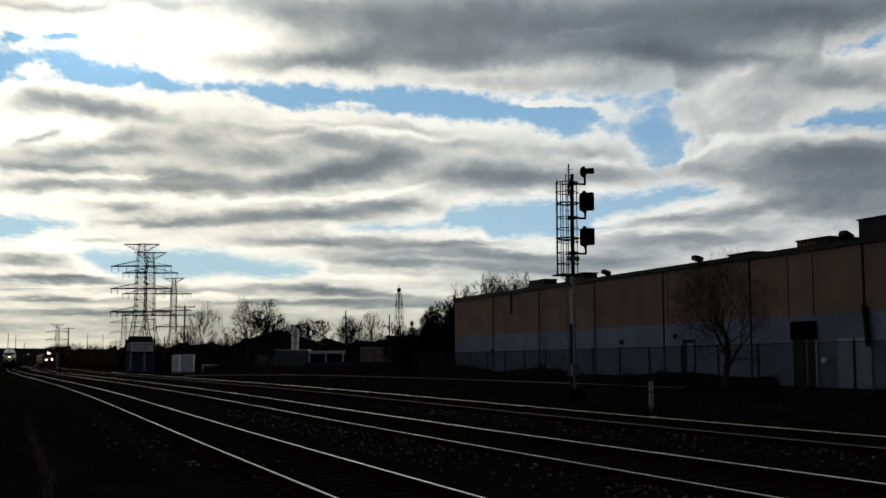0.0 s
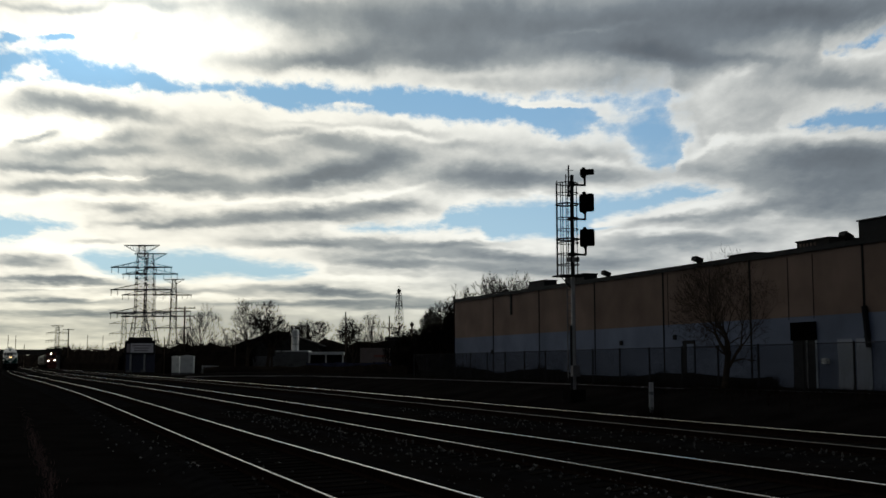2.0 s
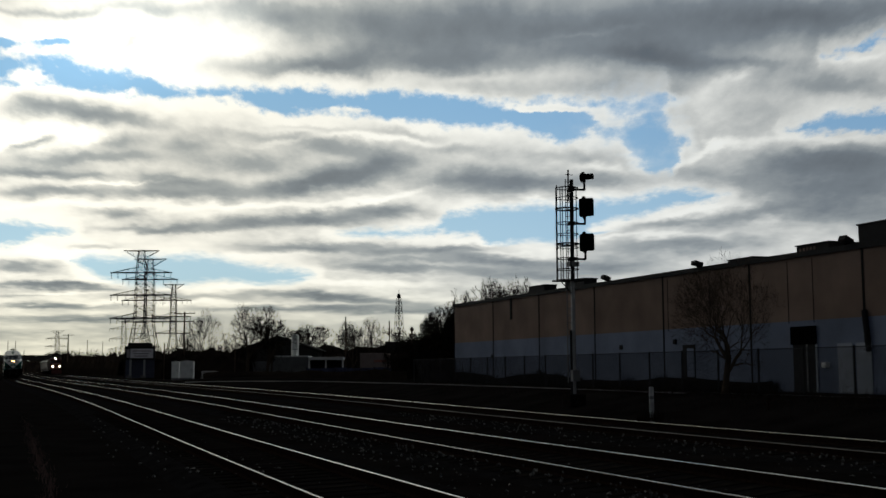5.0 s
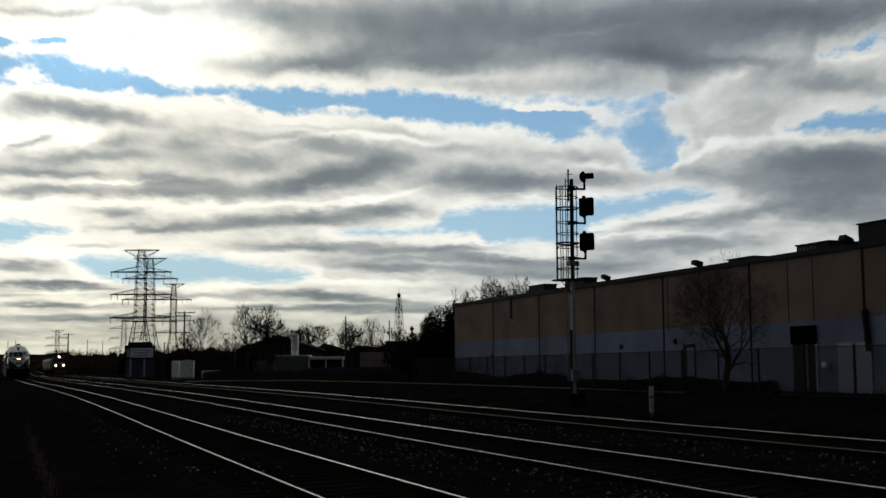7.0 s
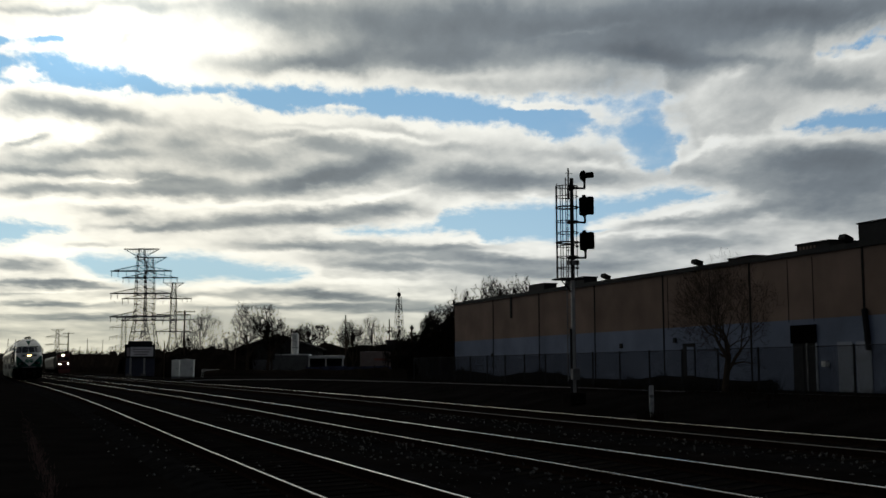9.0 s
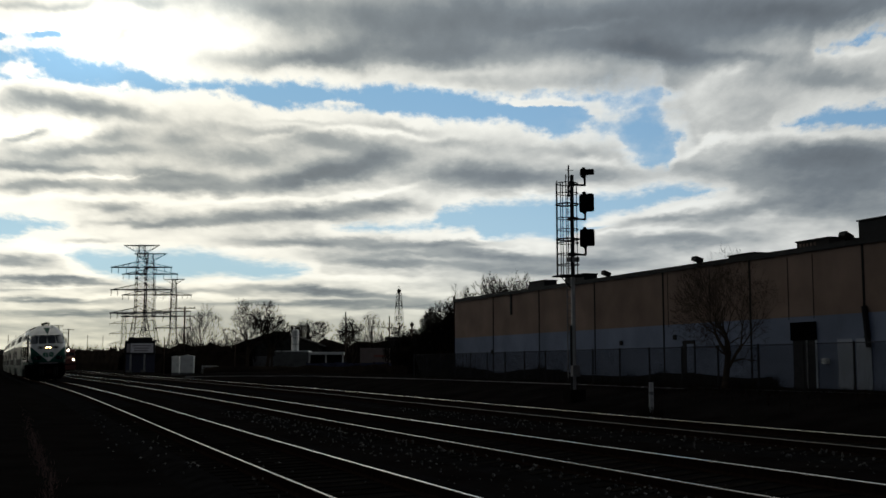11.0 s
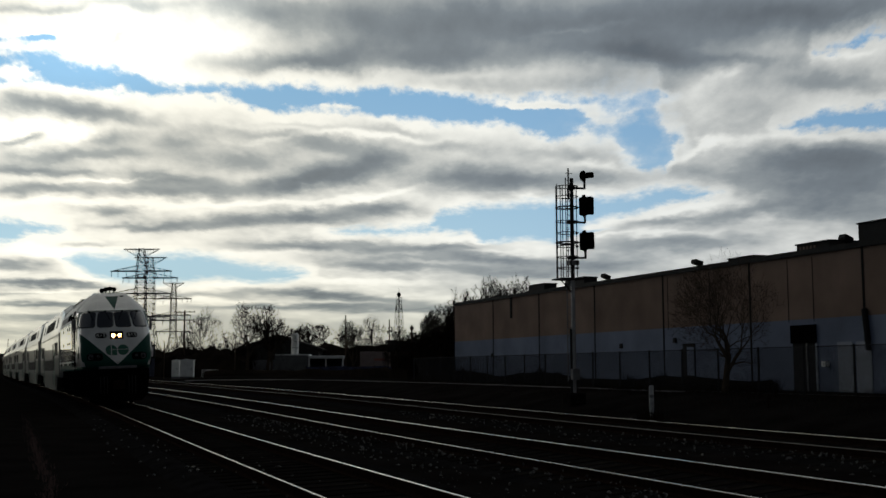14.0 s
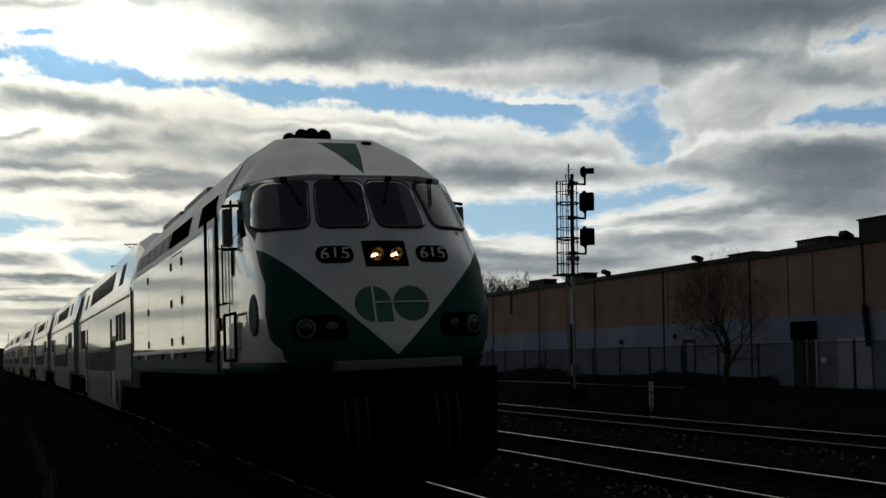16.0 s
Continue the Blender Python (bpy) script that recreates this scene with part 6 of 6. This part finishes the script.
def long_store():
    th = thing("storage_building", pose(62.0, 158.0, .8, 0, 0, -20), "long low dark storage building with flat roof", "building")
    part("wall", B(-11, 9, 0, 12, -.3, 5.0), M_ROOF, th)
    part("roof", B(-11.3, 9.3, -.3, 12.3, 5.0, 5.35), M_ROOF, th, "flat dark roof")
    for k in range(3):
        part("roof_vent", B(-6 + 4.5 * k, -5 + 4.5 * k, 2, 3.4, 5.35, 5.9, bevel=.05), M_GREYSTEEL, th)
    part("door", B(-3, 0, -.06, 0, -.2, 3), M_DARK, th)


long_store()


def hoarding():
    m = mat("navy_panel", (.035, .045, .10), .7, scale=.8, vary=.35)
    th = thing("site_hoarding", pose(34.2, 139.5, .7, 0, 0, -4), "low dark blue panel hoarding round the yard", "hoarding")
    for k in range(7):
        part("panel", B(k * 1.72, k * 1.72 + 1.66, 0, .05, .08 * (k % 2), 1.55 + .05 * (k % 3), bevel=.01), m, th)
        part("post", B(k * 1.72 - .05, k * 1.72 + .03, .05, .13, -.3, 1.7), M_DARK, th)


hoarding()


def parked_van():
    th = thing("parked_van", pose(27.8, 165.7, .2, 0, 0, 70), "pale grey van parked in the yard", "van")
    paint = mat("van_paint", (.34, .34, .33), .45, vary=.2)
    b = prism(bmesh.new(), [(-1.1, .45), (-1.1, 1.15), (-.7, 1.25), (-.25, 1.75), (2.2, 1.8), (2.3, .45)], -.85, .85, axis="x")
    part("body", b, paint, th)
    part("windscreen", prism(bmesh.new(), [(-.72, 1.28), (-.32, 1.7), (-.29, 1.68), (-.68, 1.24)], -.75, .75, axis="x"), M_GLASS, th)
    for s in (-1, 1):
        part("side_window", B(s * .855 - .004, s * .855 + .004, -.2, .7, 1.2, 1.62), M_GLASS, th)
        for y in (-.5, 1.6):
            part("wheel", lathe(bmesh.new(), [(.1, 0), (.33, 0), (.33, .2), (.1, .2)], 16, Matrix.Translation((s * .8, y, .33)) @ Matrix.Rotation(radians(90 * s), 4, 'Y')), M_RUBBER, th)


parked_van()


def road_bridge():
    th = thing("road_bridge", pose(2.0, 455.0, 0, 0, 0, 0), "dark road bridge crossing the tracks far away", "bridge")
    part("deck", B(-26, 16, 0, 9, 6.2, 7.5), M_ROOF, th, "dark deck girder")
    part("parapet", B(-26, 16, -.1, .15, 7.5, 8.1), M_ROOF, th)
    for x in (-22, -6.5, 15):
        part("pier", B(x - .6, x + .6, 1, 8, -.3, 6.2), M_GREYSTEEL, th)


road_bridge()


def yard_kerb():
    """A thin pale edging along the crest of the bank."""
    bm = bmesh.new()
    pts = []
    for (xa, ya), (xb, yb) in (((25.2, 40), (24.6, 66)), ((24.6, 66), (24.0, 85)), ((24.0, 85), (22.2, 121)), ((22.2, 121), (21.0, 140))):
        pts += [(xa + (xb - xa) * k / 6, ya + (yb - ya) * k / 6) for k in range(6)]
    rows = []
    for x, y in pts:
        z = float(np.interp(x, [20.6, 22, 23.5, 25, 27], [.25, .55, .85, .95, .95])) + climb(y)
        x -= bend(y)[0]
        rows.append([(x - .07, y, z - .1), (x - .07, y, z + .045), (x + .07, y, z + .045), (x + .07, y, z - .1)])
    grid(bm, rows, close=True)
    tagged(part("kerb", bm, mat("edging_concrete", (.09, .085, .095), .8, scale=1.5, vary=.4)), "thin pale concrete edging along the bank", "kerb", kind="structure")


yard_kerb()


# ---- ballast stones and ties ----
def speckled():
    """Dark stones with a few pale ones among them, whose colour paints in glints."""
    m, nt, b = nodes_of("mixed_stone")
    g = add(nt, "ShaderNodeNewGeometry")
    r = add(nt, "ShaderNodeValToRGB")
    r.color_ramp.elements[0].position, r.color_ramp.elements[0].color = .0, (.008, .008, .0085, 1)
    r.color_ramp.elements[1].position, r.color_ramp.elements[1].color = 1.0, (.085, .085, .105, 1)
    e = r.color_ramp.elements.new(.97)
    e.color = (.018, .018, .020, 1)
    nt.links.new(g.outputs["Random Per Island"], r.inputs[0])
    nt.links.new(r.outputs[0], b.inputs["Base Color"])
    b.inputs["Roughness"].default_value = .6
    return m


def stones():
    rnd = random.Random(5)
    vs, fs = [], []
    for _ in range(7000):
        x, y = rnd.uniform(1.6, 20.0), 7 + 40 * rnd.random() ** 1.6
        if any(abs(x - c) < .95 for c in (TRACK_1, TRACK_2, TRACK_3)) and rnd.random() < .6:
            continue
        if x < TRACK_1 - .9 and rnd.random() < .8:
            continue
        r = rnd.uniform(.018, .045)
        c = Vector((x - bend(y)[0], y, 0))
        near = min(abs(x - t) for t in (TRACK_1, TRACK_2, TRACK_3))
        c.z = RT + float(np.interp(near, [1.5, 2.6], [-.19, -.42])) + r * .2
        i = len(vs)
        for d in ((1, 0, 0), (-1, 0, 0), (0, 1, 0), (0, -1, 0), (0, 0, 1), (0, 0, -1)):
            vs.append(tuple(c + Vector(d) * r * rnd.uniform(.6, 1.2) + Vector((rnd.uniform(-.4, .4), rnd.uniform(-.4, .4), 0)) * r))
        fs += [(i + a, i + b, i + 4) for a, b in ((0, 2), (2, 1), (1, 3), (3, 0))] + [(i + b, i + a, i + 5) for a, b in ((0, 2), (2, 1), (1, 3), (3, 0))]
    me = bpy.data.meshes.new("ballast_stones")
    me.from_pydata(vs, [], fs)
    me.materials.append(speckled())
    tagged(new("ballast_stones", me), "loose grey crushed stones between the tracks", "stones", kind="stuff")


stones()


def ties():
    me = None
    for th, x in zip(TRACKS, (TRACK_1, TRACK_2, TRACK_3)):
        for k in range(84):
            y = 2 + k * .58
            m = on_track(x, y) @ pose(0, 0, -.255, 0, 0, .6 * math.sin(k * 12.9898 + x * 3.7))
            if me is None:
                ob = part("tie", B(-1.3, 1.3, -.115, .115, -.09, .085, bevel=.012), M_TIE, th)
                me = ob.data
            else:
                ob = new("tie", me)
                ob.parent = th
            ob.matrix_basis = m


ties()


# ---- what moves ----
def nose_y(t):
    slack = .26 * math.exp(-((t - 15.4) / .38) ** 2)          # a slight unevenness in its run
    return 13.93 + 19.3 * (16.0 - t) - slack


def freight_y(t):
    return 402.0 - 11.5 * t


TIMES = (0.0, 2.0, 4.0, 6.0, 8.0, 9.0, 10.0, 11.0, 12.0, 12.5, 13.0, 13.5, 14.0, 14.5, 15.0, 15.5, 16.0)


def motions():
    drift()
    walk(LOCO, [(t, on_track(TRACK_1 - .03, nose_y(t))) for t in TIMES])
    for i, c in enumerate(COACHES):
        off = LOCO_LEN + GAP + i * (COACH_LEN + GAP)
        walk(c, [(t, on_track(TRACK_1 - .03, nose_y(t) + off)) for t in TIMES])
    walk(FREIGHT, [(t, on_track(TRACK_3, freight_y(t))) for t in TIMES])
    for i, c in enumerate(WAGONS):
        walk(c, [(t, on_track(TRACK_3, freight_y(t) + 22.6 + i * 17.6)) for t in TIMES])


motions()
